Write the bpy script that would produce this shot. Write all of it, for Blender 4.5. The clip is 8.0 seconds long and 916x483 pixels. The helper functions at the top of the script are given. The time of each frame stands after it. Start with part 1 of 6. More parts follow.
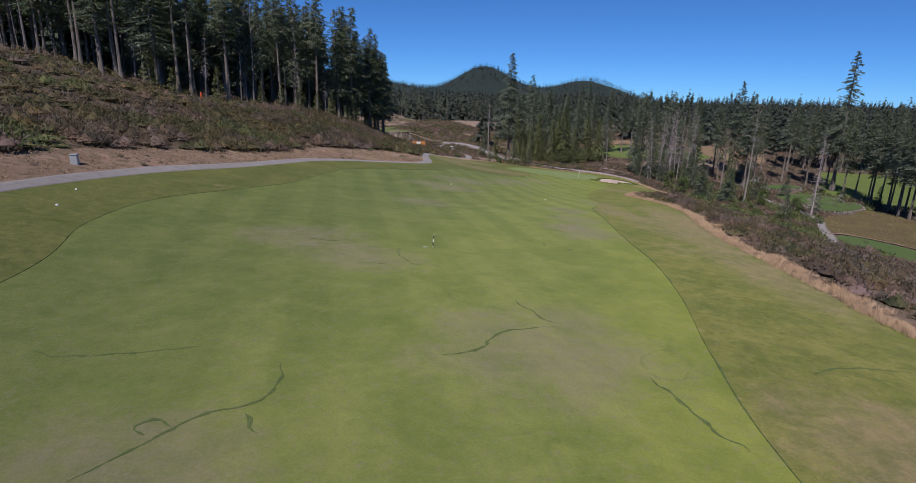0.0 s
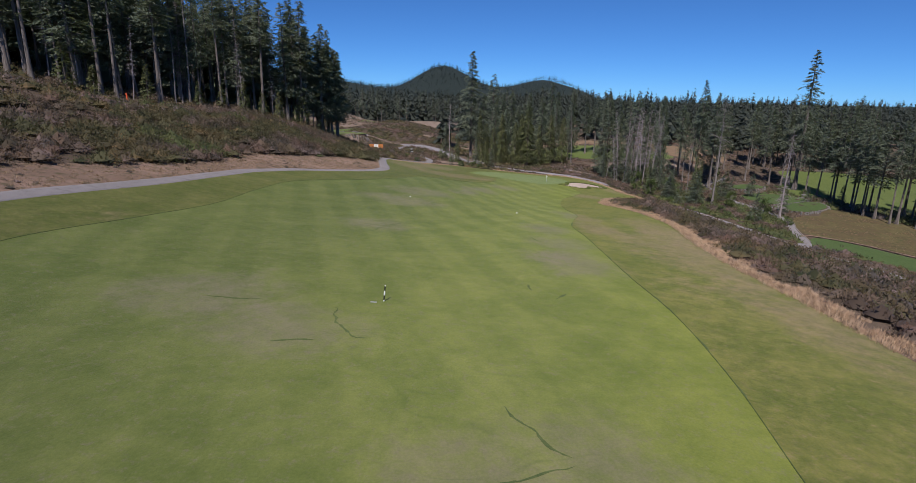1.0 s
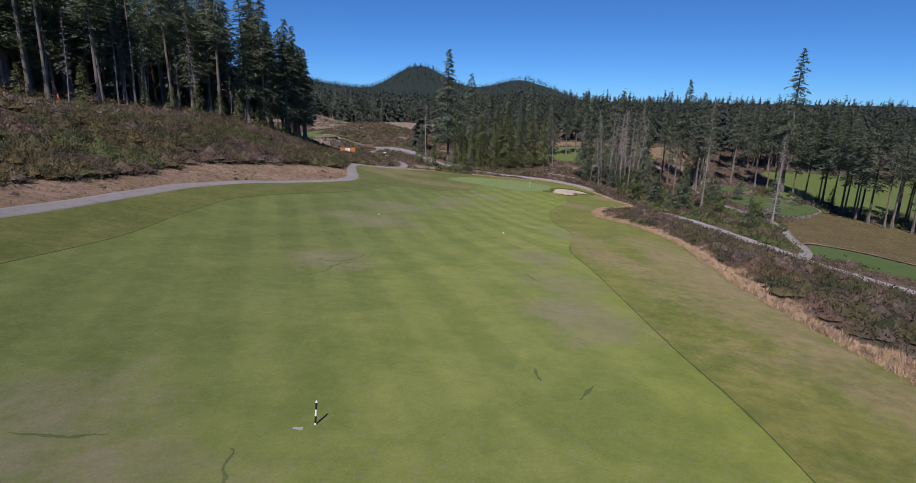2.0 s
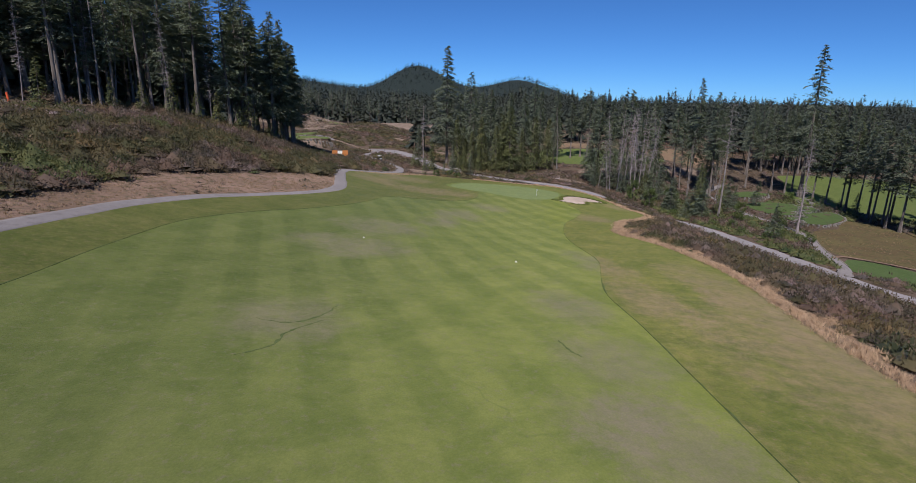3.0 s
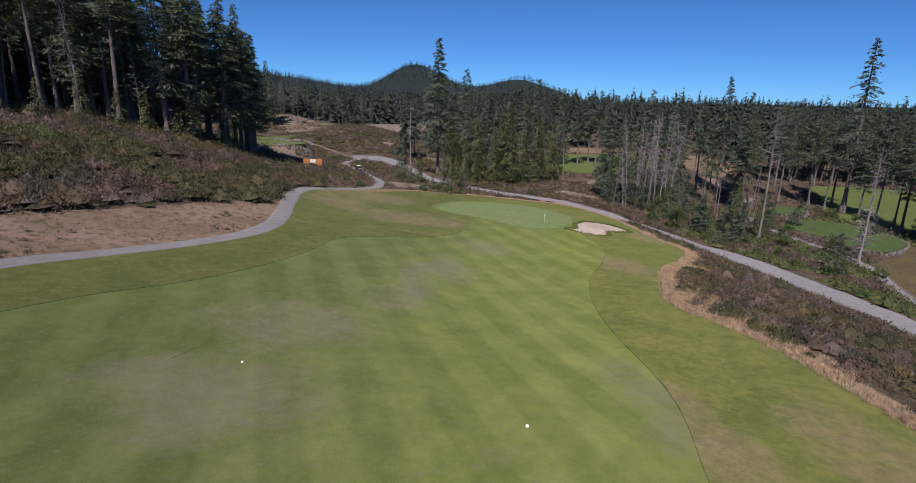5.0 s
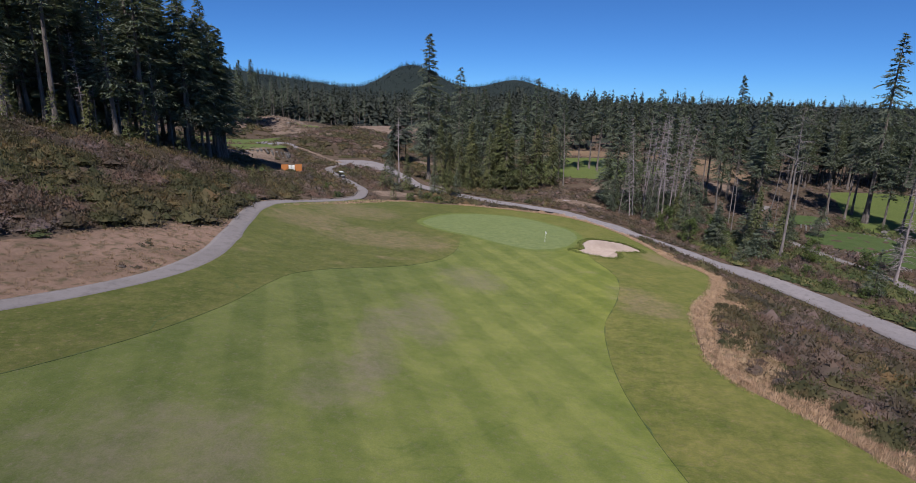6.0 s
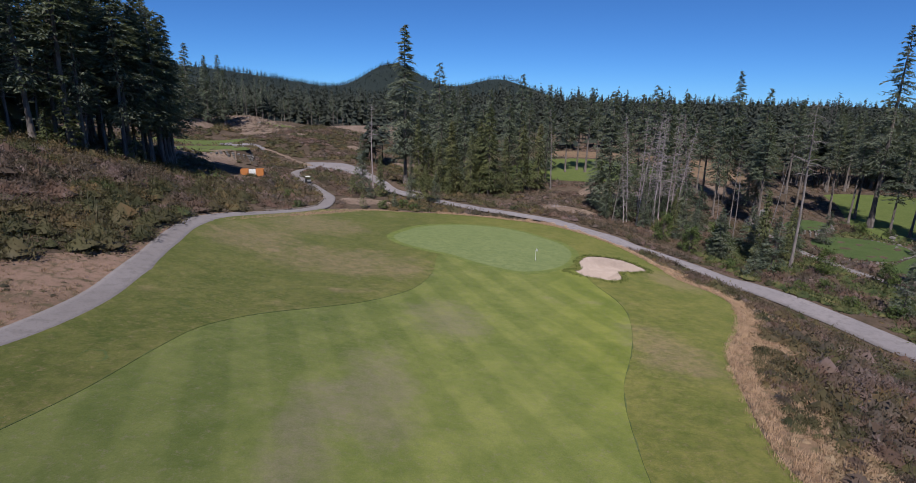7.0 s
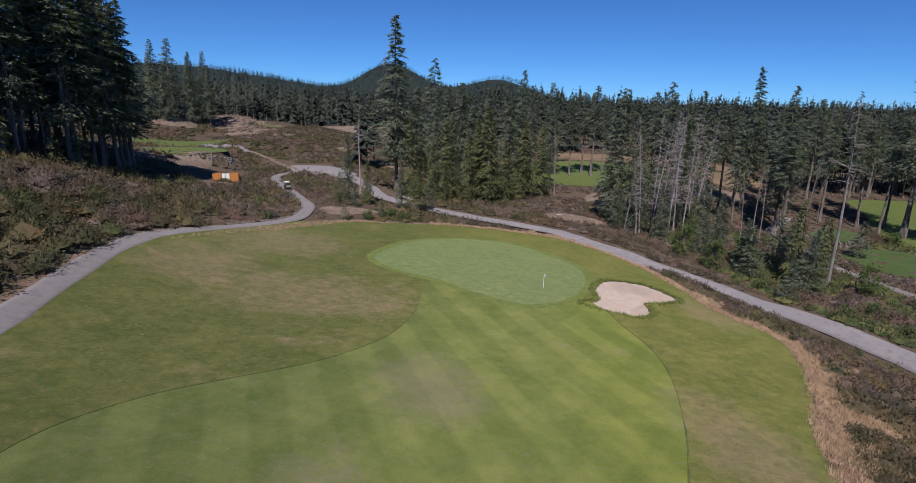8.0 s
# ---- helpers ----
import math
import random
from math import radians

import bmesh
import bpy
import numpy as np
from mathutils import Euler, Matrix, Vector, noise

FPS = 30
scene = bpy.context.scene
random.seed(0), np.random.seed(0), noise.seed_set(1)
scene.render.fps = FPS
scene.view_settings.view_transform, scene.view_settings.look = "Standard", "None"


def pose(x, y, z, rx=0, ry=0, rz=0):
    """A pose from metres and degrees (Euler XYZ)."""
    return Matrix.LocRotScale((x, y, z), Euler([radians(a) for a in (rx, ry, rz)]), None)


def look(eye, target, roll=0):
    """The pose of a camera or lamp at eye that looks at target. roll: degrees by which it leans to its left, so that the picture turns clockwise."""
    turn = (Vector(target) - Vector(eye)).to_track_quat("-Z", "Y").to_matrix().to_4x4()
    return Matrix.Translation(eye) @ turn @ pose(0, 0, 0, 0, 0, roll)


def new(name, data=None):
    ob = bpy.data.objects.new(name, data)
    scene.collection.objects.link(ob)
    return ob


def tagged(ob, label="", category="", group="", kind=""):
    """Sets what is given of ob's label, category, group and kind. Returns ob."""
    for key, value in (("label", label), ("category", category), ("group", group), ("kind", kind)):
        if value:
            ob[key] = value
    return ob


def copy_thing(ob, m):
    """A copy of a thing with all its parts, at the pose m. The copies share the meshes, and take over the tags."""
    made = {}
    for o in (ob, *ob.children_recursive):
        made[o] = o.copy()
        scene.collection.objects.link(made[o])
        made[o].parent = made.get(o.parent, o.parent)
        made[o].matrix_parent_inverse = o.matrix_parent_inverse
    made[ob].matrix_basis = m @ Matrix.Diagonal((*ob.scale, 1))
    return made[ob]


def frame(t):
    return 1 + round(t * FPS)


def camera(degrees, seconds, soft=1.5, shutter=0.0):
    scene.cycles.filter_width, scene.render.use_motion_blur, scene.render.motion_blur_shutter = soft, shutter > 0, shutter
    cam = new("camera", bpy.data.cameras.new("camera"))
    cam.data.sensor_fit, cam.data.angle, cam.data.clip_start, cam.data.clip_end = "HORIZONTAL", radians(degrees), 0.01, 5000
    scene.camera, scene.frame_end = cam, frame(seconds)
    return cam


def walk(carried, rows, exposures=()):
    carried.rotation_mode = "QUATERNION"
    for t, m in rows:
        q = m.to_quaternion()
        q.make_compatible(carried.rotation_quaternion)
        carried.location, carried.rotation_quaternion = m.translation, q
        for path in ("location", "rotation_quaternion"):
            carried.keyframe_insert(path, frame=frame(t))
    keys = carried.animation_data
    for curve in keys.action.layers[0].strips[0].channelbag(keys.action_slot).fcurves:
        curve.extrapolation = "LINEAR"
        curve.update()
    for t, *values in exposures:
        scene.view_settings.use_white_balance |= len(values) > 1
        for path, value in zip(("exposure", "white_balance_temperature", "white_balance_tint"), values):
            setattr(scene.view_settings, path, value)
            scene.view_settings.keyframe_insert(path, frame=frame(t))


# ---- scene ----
cam = camera(80.6, 8.0, soft=0.8)
# seconds, place of the drone in metres, then yaw, pitch and roll in degrees
ROWS = [
    (0, 0.00, -0.00, 14.50, 1.04, -15.36, -1.28),
    (0.5, -0.13, 6.32, 14.52, -1.05, -15.32, -1.21),
    (1, 0.03, 12.61, 14.59, -3.12, -15.30, -1.11),
    (1.5, 0.49, 19.20, 14.69, -5.17, -15.26, -1.01),
    (3, 1.96, 40.83, 14.28, -5.70, -15.22, -1.02),
    (3.5, 2.64, 48.53, 14.19, -5.74, -15.25, -1.09),
    (4, 3.99, 56.45, 14.16, -5.71, -15.29, -1.16),
    (4.5, 5.78, 64.34, 14.50, -5.75, -15.30, -1.19),
    (6, 11.16, 88.15, 14.31, -6.03, -15.20, -1.21),
    (6.5, 12.66, 95.89, 13.87, -6.81, -15.21, -1.18),
    (7, 14.10, 103.60, 13.47, -7.84, -15.21, -1.19),
    (7.5, 15.66, 111.15, 13.12, -7.86, -15.19, -1.23),
    (8, 17.13, 118.75, 12.51, -7.95, -15.13, -1.30),
]
walk(cam, [(t, pose(x, y, z, 90 + pitch, roll, yaw)) for t, x, y, z, yaw, pitch, roll in ROWS],
     exposures=[(0.0, 0.0, 6500, 13), (8.0, 0.0, 6500, 13)])

# ---- light ----
SUN_AZ, SUN_EL = 196.0, 51.0          # the sun stands behind and a little left of the drone's heading
world = bpy.data.worlds.new("clear_sky")
scene.world = world
world.use_nodes = True
wn = world.node_tree.nodes
sky = wn.new("ShaderNodeTexSky")
sky.sky_type = "NISHITA"
sky.sun_disc = False
sky.sun_elevation = radians(SUN_EL)
sky.sun_rotation = radians(SUN_AZ)
sky.altitude = 120
sky.air_density = 0.5
sky.dust_density = 0.0
sky.ozone_density = 10.0
wn["Background"].inputs["Strength"].default_value = 0.10
deep = wn.new("ShaderNodeMix")
deep.data_type, deep.blend_type = "RGBA", "MULTIPLY"
deep.inputs["Factor"].default_value = 1.0
deep.inputs[7].default_value = (0.56, 1.00, 1.38, 1)
even = wn.new("ShaderNodeGamma")
even.inputs["Gamma"].default_value = 0.85
world.node_tree.links.new(sky.outputs["Color"], even.inputs["Color"])
world.node_tree.links.new(even.outputs["Color"], deep.inputs[6])
world.node_tree.links.new(deep.outputs[2], wn["Background"].inputs["Color"])

sun_way = Vector((math.sin(radians(SUN_AZ)) * math.cos(radians(SUN_EL)),
                  math.cos(radians(SUN_AZ)) * math.cos(radians(SUN_EL)), math.sin(radians(SUN_EL))))
sun = new("sun", bpy.data.lights.new("sun", "SUN"))
sun.data.energy, sun.data.angle, sun.data.color = 4.8, radians(0.53), (1.0, 0.96, 0.90)
sun.matrix_world = look(sun_way * 400, (0, 0, 0))
scene.view_settings.exposure = 0.0

# ---- materials ----


class Nodes:
    """A small writer for node materials."""

    def __init__(self, name, rough=0.8, spec=0.3):
        self.mat = bpy.data.materials.new(name)
        self.mat.use_nodes = True
        self.t = self.mat.node_tree
        self.bsdf = self.t.nodes["Principled BSDF"]
        self.bsdf.inputs["Roughness"].default_value = rough
        self.bsdf.inputs["Specular IOR Level"].default_value = spec
        self.bsdf.inputs["Diffuse Roughness"].default_value = 1.0 if rough > 0.7 else 0.3
        self.pos = self.n("ShaderNodeNewGeometry").outputs["Position"]

    def n(self, kind):
        return self.t.nodes.new(kind)

    def put(self, socket, value):
        if hasattr(value, "is_linked"):
            self.t.links.new(value, socket)
        elif isinstance(value, tuple) and len(value) == 3 and socket.type == "RGBA":
            socket.default_value = (*value, 1)
        else:
            socket.default_value = value

    def math(self, op, a, b=0.0, clamp=False):
        m = self.n("ShaderNodeMath")
        m.operation, m.use_clamp = op, clamp
        self.put(m.inputs[0], a)
        self.put(m.inputs[1], b)
        return m.outputs[0]

    def noise(self, scale, detail=3.0, rough=0.55, warp=0.0, vector=None):
        m = self.n("ShaderNodeTexNoise")
        self.put(m.inputs["Vector"], vector or self.pos)
        self.put(m.inputs["Scale"], scale)
        self.put(m.inputs["Detail"], detail)
        self.put(m.inputs["Roughness"], rough)
        self.put(m.inputs["Distortion"], warp)
        return m.outputs["Fac"]

    def turned(self, degrees, stretch=(1, 1, 1)):
        m = self.n("ShaderNodeMapping")
        m.inputs["Rotation"].default_value = (0, 0, radians(degrees))
        m.inputs["Scale"].default_value = stretch
        self.put(m.inputs["Vector"], self.pos)
        return m.outputs["Vector"]

    def axis(self, vector, k):
        m = self.n("ShaderNodeSeparateXYZ")
        self.put(m.inputs[0], vector)
        return m.outputs[k]

    def ramp(self, fac, lo, hi, out_lo=0.0, out_hi=1.0):
        m = self.n("ShaderNodeMapRange")
        m.interpolation_type = "SMOOTHSTEP"
        self.put(m.inputs["Value"], fac)
        for k, v in (("From Min", lo), ("From Max", hi), ("To Min", out_lo), ("To Max", out_hi)):
            self.put(m.inputs[k], v)
        return m.outputs["Result"]

    def mix(self, fac, a, b, mode="MIX"):
        m = self.n("ShaderNodeMix")
        m.data_type, m.blend_type = "RGBA", mode
        self.put(m.inputs["Factor"], fac)
        self.put(m.inputs[6], a)
        self.put(m.inputs[7], b)
        return m.outputs[2]

    def island(self):
        return self.t.nodes.new("ShaderNodeNewGeometry").outputs["Random Per Island"]

    def chance(self):
        return self.n("ShaderNodeObjectInfo").outputs["Random"]

    def bump(self, height, depth, strength=1.0):
        m = self.n("ShaderNodeBump")
        self.put(m.inputs["Height"], height)
        m.inputs["Distance"].default_value, m.inputs["Strength"].default_value = depth, strength
        self.t.links.new(m.outputs["Normal"], self.bsdf.inputs["Normal"])

    def done(self, colour, trans=None):
        self.put(self.bsdf.inputs["Base Color"], colour)
        if trans:
            tr = self.n("ShaderNodeBsdfTranslucent")
            self.put(tr.inputs["Color"], trans)
            add = self.n("ShaderNodeAddShader")
            self.t.links.new(self.bsdf.outputs[0], add.inputs[0])
            self.t.links.new(tr.outputs[0], add.inputs[1])
            self.t.links.new(add.outputs[0], self.t.nodes["Material Output"].inputs["Surface"])
        return self.mat


DRY_SPOTS = ((27, 46, 3.5, 12), (33, 78, 3.5, 12), (-14, 46, 5, 4), (11.5, 62, 2.5, 3.5), (24, 84, 3, 8), (9.5, 131, 2, 9), (-1, 113, 6, 5), (4.3, 26, 7, 6), (-8, 41, 5, 3.5), (-11, 15, 5, 3), (18, 19, 5, 5), (29, 68, 6, 14), (14, 60, 4, 5), (-4, 102, 7, 5), (-6, 76, 4, 5),
             (15, 70, 3.5, 5), (15.5, 82, 3, 5), (25, 101, 3, 10), (35, 90, 4, 12), (13.5, 139, 3, 8), (7, 122, 3, 4), (9, 179, 11, 8), (-5, 187, 7, 9),
             (21, 157, 4.5, 6), (42, 149, 4, 8), (60, 180, 4, 6), (2, 205, 9, 9))


def toned(colour, by=(0.73, 0.75, 0.80)):
    return tuple(c * k for c, k in zip(colour, by))


def turf(name, base, light, dry, lines, dryness, cells=0.0):
    """Mown grass: mowing bands (along the hole, and slanting ones nearer the green), dormant brown patches, dark veins of lush grass."""
    base, light, dry = (toned(c) for c in (base, light, dry))
    g = Nodes(name, rough=0.75, spec=0.15)
    g.bsdf.inputs["Sheen Weight"].default_value = 0.16      # blades seen from the side catch more light
    g.bsdf.inputs["Sheen Roughness"].default_value = 0.45
    g.bsdf.inputs["Sheen Tint"].default_value = (0.60, 0.66, 0.06, 1)
    fine = g.noise(9.0, 4)
    mid = g.noise(0.55, 4, 0.6)
    big = g.noise(0.06, 3, 0.5, 0.6)
    tone = g.noise(0.16, 8, 0.7, 0.5)
    col = g.mix(g.ramp(g.math("ADD", g.math("MULTIPLY", tone, 0.7), g.math("MULTIPLY", mid, 0.3)), 0.36, 0.64), base, light)
    if cells:
        along = g.axis(g.turned(-13.0), 0)
        wob = g.math("ADD", g.math("MULTIPLY", g.noise(0.03, 2), 1.2), 0.4)
        band = g.math("SINE", g.math("MULTIPLY", g.math("ADD", along, wob), math.pi / 2.54))
        across = g.axis(g.turned(42.0), 0)
        band2 = g.math("SINE", g.math("MULTIPLY", g.math("ADD", across, wob), math.pi / 2.9))
        yy = g.axis(g.pos, 1)
        both = g.math("ADD", g.math("MULTIPLY", g.ramp(band, -0.45, 0.45, -0.5, 0.5), g.ramp(yy, 20.0, 110.0, 0.40, 1.0)),
                      g.math("MULTIPLY", g.ramp(band2, -0.45, 0.45, -0.5, 0.5), g.ramp(yy, 60.0, 105.0, 0.05, 0.45)))
        fade = g.ramp(g.noise(0.05, 2), 0.32, 0.6, 0.45, 1.0)
        both = g.math("MULTIPLY", both, g.math("MULTIPLY", fade, cells))
        col = g.mix(g.math("ADD", both, 0.5, True), g.mix(1.0, col, (0.85, 0.88, 0.84), "MULTIPLY"), g.mix(1.0, col, (1.115, 1.085, 1.10), "MULTIPLY"))
    # uphill side darkened in the colour, for grass that returns less light there; lush bright turf along the far edge
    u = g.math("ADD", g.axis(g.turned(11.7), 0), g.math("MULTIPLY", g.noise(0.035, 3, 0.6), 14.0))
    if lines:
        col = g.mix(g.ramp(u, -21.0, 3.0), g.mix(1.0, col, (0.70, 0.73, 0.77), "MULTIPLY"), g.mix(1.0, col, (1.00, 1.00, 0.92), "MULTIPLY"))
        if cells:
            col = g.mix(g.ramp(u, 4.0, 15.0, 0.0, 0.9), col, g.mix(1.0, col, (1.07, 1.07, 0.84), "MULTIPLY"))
    patch = g.math("MULTIPLY", g.ramp(g.math("ADD", g.math("MULTIPLY", big, 0.75), g.math("MULTIPLY", mid, 0.25)), 0.60 - dryness, 0.78 - dryness), 0.75)
    col = g.mix(patch, col, dry)
    if lines:
        mott = g.ramp(g.noise(0.8, 9, 0.85, 0.3), 0.34, 0.58, 0.4, 1.0)
        rag = g.noise(0.24, 9, 0.78, 0.3)
        for sx, sy, rx, ry in DRY_SPOTS:
            ex = g.math("MULTIPLY", g.math("SUBTRACT", g.axis(g.pos, 0), sx), 1 / rx)
            ey = g.math("MULTIPLY", g.math("SUBTRACT", g.axis(g.pos, 1), sy), 1 / ry)
            r = g.math("ADD", g.math("ADD", g.math("MULTIPLY", ex, ex), g.math("MULTIPLY", ey, ey)), g.math("MULTIPLY", g.math("SUBTRACT", rag, 0.5), 5.5))
            col = g.mix(g.math("MULTIPLY", g.ramp(r, -0.2, 1.7, 0.55 if cells else 0.60, 0.0), mott), col, dry)
    speck = g.ramp(g.noise(2.3, 7, 0.8), 0.50, 0.70, 0.0, 0.45)
    col = g.mix(speck, col, dry)
    if lines:
        vein = g.noise(0.085, 3, 0.5, 0.35)
        ridge = g.math("ABSOLUTE", g.math("SUBTRACT", vein, 0.5))
        thin = g.ramp(ridge, 0.0015, 0.0075, 1.0, 0.0)
        some = g.ramp(g.noise(0.045, 2), 0.50, 0.60)
        broken = g.ramp(g.noise(0.6, 3), 0.35, 0.6)
        col = g.mix(g.math("MULTIPLY", g.math("MULTIPLY", thin, some), g.math("MULTIPLY", broken, lines)), col, (0.022, 0.055, 0.015))
    clump = g.noise(0.9, 9, 0.82, 0.4)
    col = g.mix(g.ramp(clump, 0.36, 0.64), g.mix(1.0, col, (0.80, 0.84, 0.80) if not cells else (0.93, 0.94, 0.93), "MULTIPLY"), g.mix(1.0, col, (1.20, 1.16, 1.12) if not cells else (1.06, 1.05, 1.05), "MULTIPLY"))
    col = g.mix(g.ramp(fine, 0.25, 0.75, 0.0, 0.35), col, g.mix(1.0, col, (0.55, 0.6, 0.5), "MULTIPLY"))
    g.bump(g.math("ADD", g.math("MULTIPLY", fine, 0.6), g.math("MULTIPLY", g.noise(1.6, 3), 0.8)), 0.05, 0.6)
    return g.done(col)


def soil(name, a, b, c, rough_bump=0.12, woods=None):
    """Bare or dry-grass ground: three tones at two scales, with clods and litter."""
    a, b, c = (toned(v, (0.76, 0.76, 0.78)) for v in (a, b, c))
    g = Nodes(name, rough=0.95, spec=0.1)
    big, mid, fine = g.noise(0.11, 4, 0.6, 0.5), g.noise(0.9, 4, 0.65), g.noise(7.0, 3, 0.7)
    col = g.mix(g.ramp(big, 0.35, 0.65), a, b)
    col = g.mix(g.ramp(mid, 0.45, 0.7), col, c)
    col = g.mix(g.ramp(fine, 0.5, 0.75, 0.0, 0.5), col, g.mix(1.0, col, (0.45, 0.42, 0.4), "MULTIPLY"))
    if woods:  # mossy needle litter where the land is forest, darkened and tinted with distance haze
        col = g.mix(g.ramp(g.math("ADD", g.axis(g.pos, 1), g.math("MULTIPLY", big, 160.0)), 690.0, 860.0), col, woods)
    g.bump(g.math("ADD", mid, g.math("MULTIPLY", fine, 0.4)), rough_bump, 0.8)
    return g.done(col)


def leafy(name, a, b, c, scale=0.35, trans=0.35, d=None, bush=0.0):
    """Foliage: colour by clump and by leaf, a little light let through."""
    g = Nodes(name, rough=0.6, spec=0.25)
    col = g.mix(g.ramp(g.noise(scale, 2), 0.38, 0.62), a, b)
    if d:
        col = g.mix(g.ramp(g.noise(scale * 1.7, 4, 0.7, 0.6), 0.52, 0.62), col, d)
    if bush:  # each bush has its own tone
        m = g.n("ShaderNodeTexVoronoi")
        m.inputs["Scale"].default_value = bush
        g.put(m.inputs["Vector"], g.turned(20, (1, 1, 0.15)))
        tint = g.axis(m.outputs["Color"], 0)
        col = g.mix(g.ramp(tint, 0.0, 1.0), g.mix(1.0, col, (0.58, 0.66, 0.62), "MULTIPLY"), g.mix(1.0, col, (1.42, 1.30, 1.26), "MULTIPLY"))
    col = g.mix(g.ramp(g.island(), 0.45, 1.0, 0.0, 0.45 if bush else 0.8), col, c)
    col = g.mix(g.math("MULTIPLY", g.chance(), 0.35), col, g.mix(1.0, col, (0.6, 0.75, 0.7), "MULTIPLY"))
    return g.done(col, g.mix(1.0, col, (trans, trans, trans * 0.6), "MULTIPLY"))


def bark(name, a, b, scale=3.0):
    g = Nodes(name, rough=0.9, spec=0.15)
    v = g.n("ShaderNodeTexCoord").outputs["Object"]
    m = g.n("ShaderNodeMapping")
    m.inputs["Scale"].default_value = (1, 1, 0.12)
    g.put(m.inputs["Vector"], v)
    ridges = g.noise(scale, 4, 0.6, 0.4, m.outputs["Vector"])
    col = g.mix(g.ramp(ridges, 0.35, 0.65), a, b)
    col = g.mix(g.math("MULTIPLY", g.chance(), 0.5), col, g.mix(1.0, col, (0.7, 0.66, 0.62), "MULTIPLY"))
    g.bump(ridges, 0.06, 0.8)
    return g.done(col)


def plain(name, colour, rough=0.5, metal=0.0, grime=0.25):
    g = Nodes(name, rough=rough, spec=0.4)
    g.bsdf.inputs["Metallic"].default_value = metal
    col = g.mix(g.ramp(g.noise(6.0, 3), 0.4, 0.7, 0.0, grime), colour, tuple(v * 0.55 for v in colour))
    return g.done(col)


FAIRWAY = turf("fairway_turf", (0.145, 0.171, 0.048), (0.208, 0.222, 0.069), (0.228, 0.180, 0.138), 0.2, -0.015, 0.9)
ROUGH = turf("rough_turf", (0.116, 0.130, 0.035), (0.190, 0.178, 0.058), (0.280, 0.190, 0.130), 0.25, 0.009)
COLLAR = turf("collar_turf", (0.136, 0.168, 0.046), (0.168, 0.192, 0.058), (0.21, 0.20, 0.09), 0.0, -0.1)
GREEN = turf("green_turf", (0.172, 0.208, 0.086), (0.194, 0.226, 0.096), (0.20, 0.21, 0.11), 0.0, -0.2)
TEE = turf("tee_turf", (0.062, 0.098, 0.036), (0.080, 0.115, 0.044), (0.12, 0.11, 0.06), 0.0, -0.05)
LUSH = turf("far_turf", (0.108, 0.140, 0.042), (0.130, 0.158, 0.050), (0.19, 0.17, 0.09), 0.0, -0.02)
STREAK = turf("lush_streak_turf", (0.078, 0.102, 0.040), (0.104, 0.128, 0.048), (0.14, 0.14, 0.06), 0.0, -0.1)
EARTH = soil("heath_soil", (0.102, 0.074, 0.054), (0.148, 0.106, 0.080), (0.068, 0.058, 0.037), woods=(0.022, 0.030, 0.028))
TAN = soil("dry_grass_ground", (0.258, 0.176, 0.114), (0.205, 0.134, 0.090), (0.140, 0.112, 0.062), 0.1)
PINK = soil("pale_dirt", (0.300, 0.200, 0.152), (0.212, 0.142, 0.104), (0.122, 0.100, 0.060), 0.3)
FIELD = soil("valley_grass", (0.140, 0.112, 0.052), (0.118, 0.082, 0.046), (0.070, 0.074, 0.032), 0.1)
GRAVEL = soil("grey_gravel", (0.262, 0.240, 0.248), (0.300, 0.272, 0.276), (0.222, 0.204, 0.206), 0.05)
CONCRETE = soil("path_concrete", (0.258, 0.234, 0.232), (0.230, 0.208, 0.205), (0.200, 0.180, 0.176), 0.006)
ROCKY = soil("rocky_ground", (0.320, 0.240, 0.190), (0.230, 0.165, 0.130), (0.130, 0.104, 0.075), 0.6)
SAND = soil("bunker_sand", (0.50, 0.40, 0.335), (0.45, 0.36, 0.30), (0.54, 0.44, 0.37), 0.05)
STONE = soil("wall_stone", (0.25, 0.235, 0.22), (0.33, 0.30, 0.27), (0.18, 0.17, 0.155), 0.05)
RUSSET = leafy("russet_grass", (0.255, 0.165, 0.105), (0.190, 0.130, 0.074), (0.320, 0.230, 0.150), 0.5, 0.25)
STRAW = leafy("straw_blades", (0.42, 0.285, 0.190), (0.32, 0.208, 0.140), (0.48, 0.345, 0.235), 0.5, 0.3)
NEEDLES = leafy("fir_needles", (0.071, 0.086, 0.064), (0.096, 0.109, 0.078), (0.142, 0.154, 0.106), 0.12, 0.75)
# darker copy of the fir needles, with shade and distance put into the colour
SHADED_NEEDLES = leafy("shaded_fir_needles", (0.031, 0.038, 0.031), (0.040, 0.046, 0.036), (0.054, 0.058, 0.044), 0.05, 0.4)
# hill firs: the blue haze of distance is put into the base colour
HAZED_HILLWOOD = leafy("hazed_hill_firs", (0.021, 0.031, 0.033), (0.028, 0.038, 0.040), (0.034, 0.045, 0.045), 0.02, 0.4)
CEDAR = leafy("cedar_sprays", (0.088, 0.100, 0.044), (0.118, 0.122, 0.050), (0.160, 0.158, 0.076), 0.12, 0.45)
BROADLEAF = leafy("broad_leaves", (0.055, 0.085, 0.026), (0.080, 0.105, 0.030), (0.110, 0.135, 0.042), 0.3, 0.35)
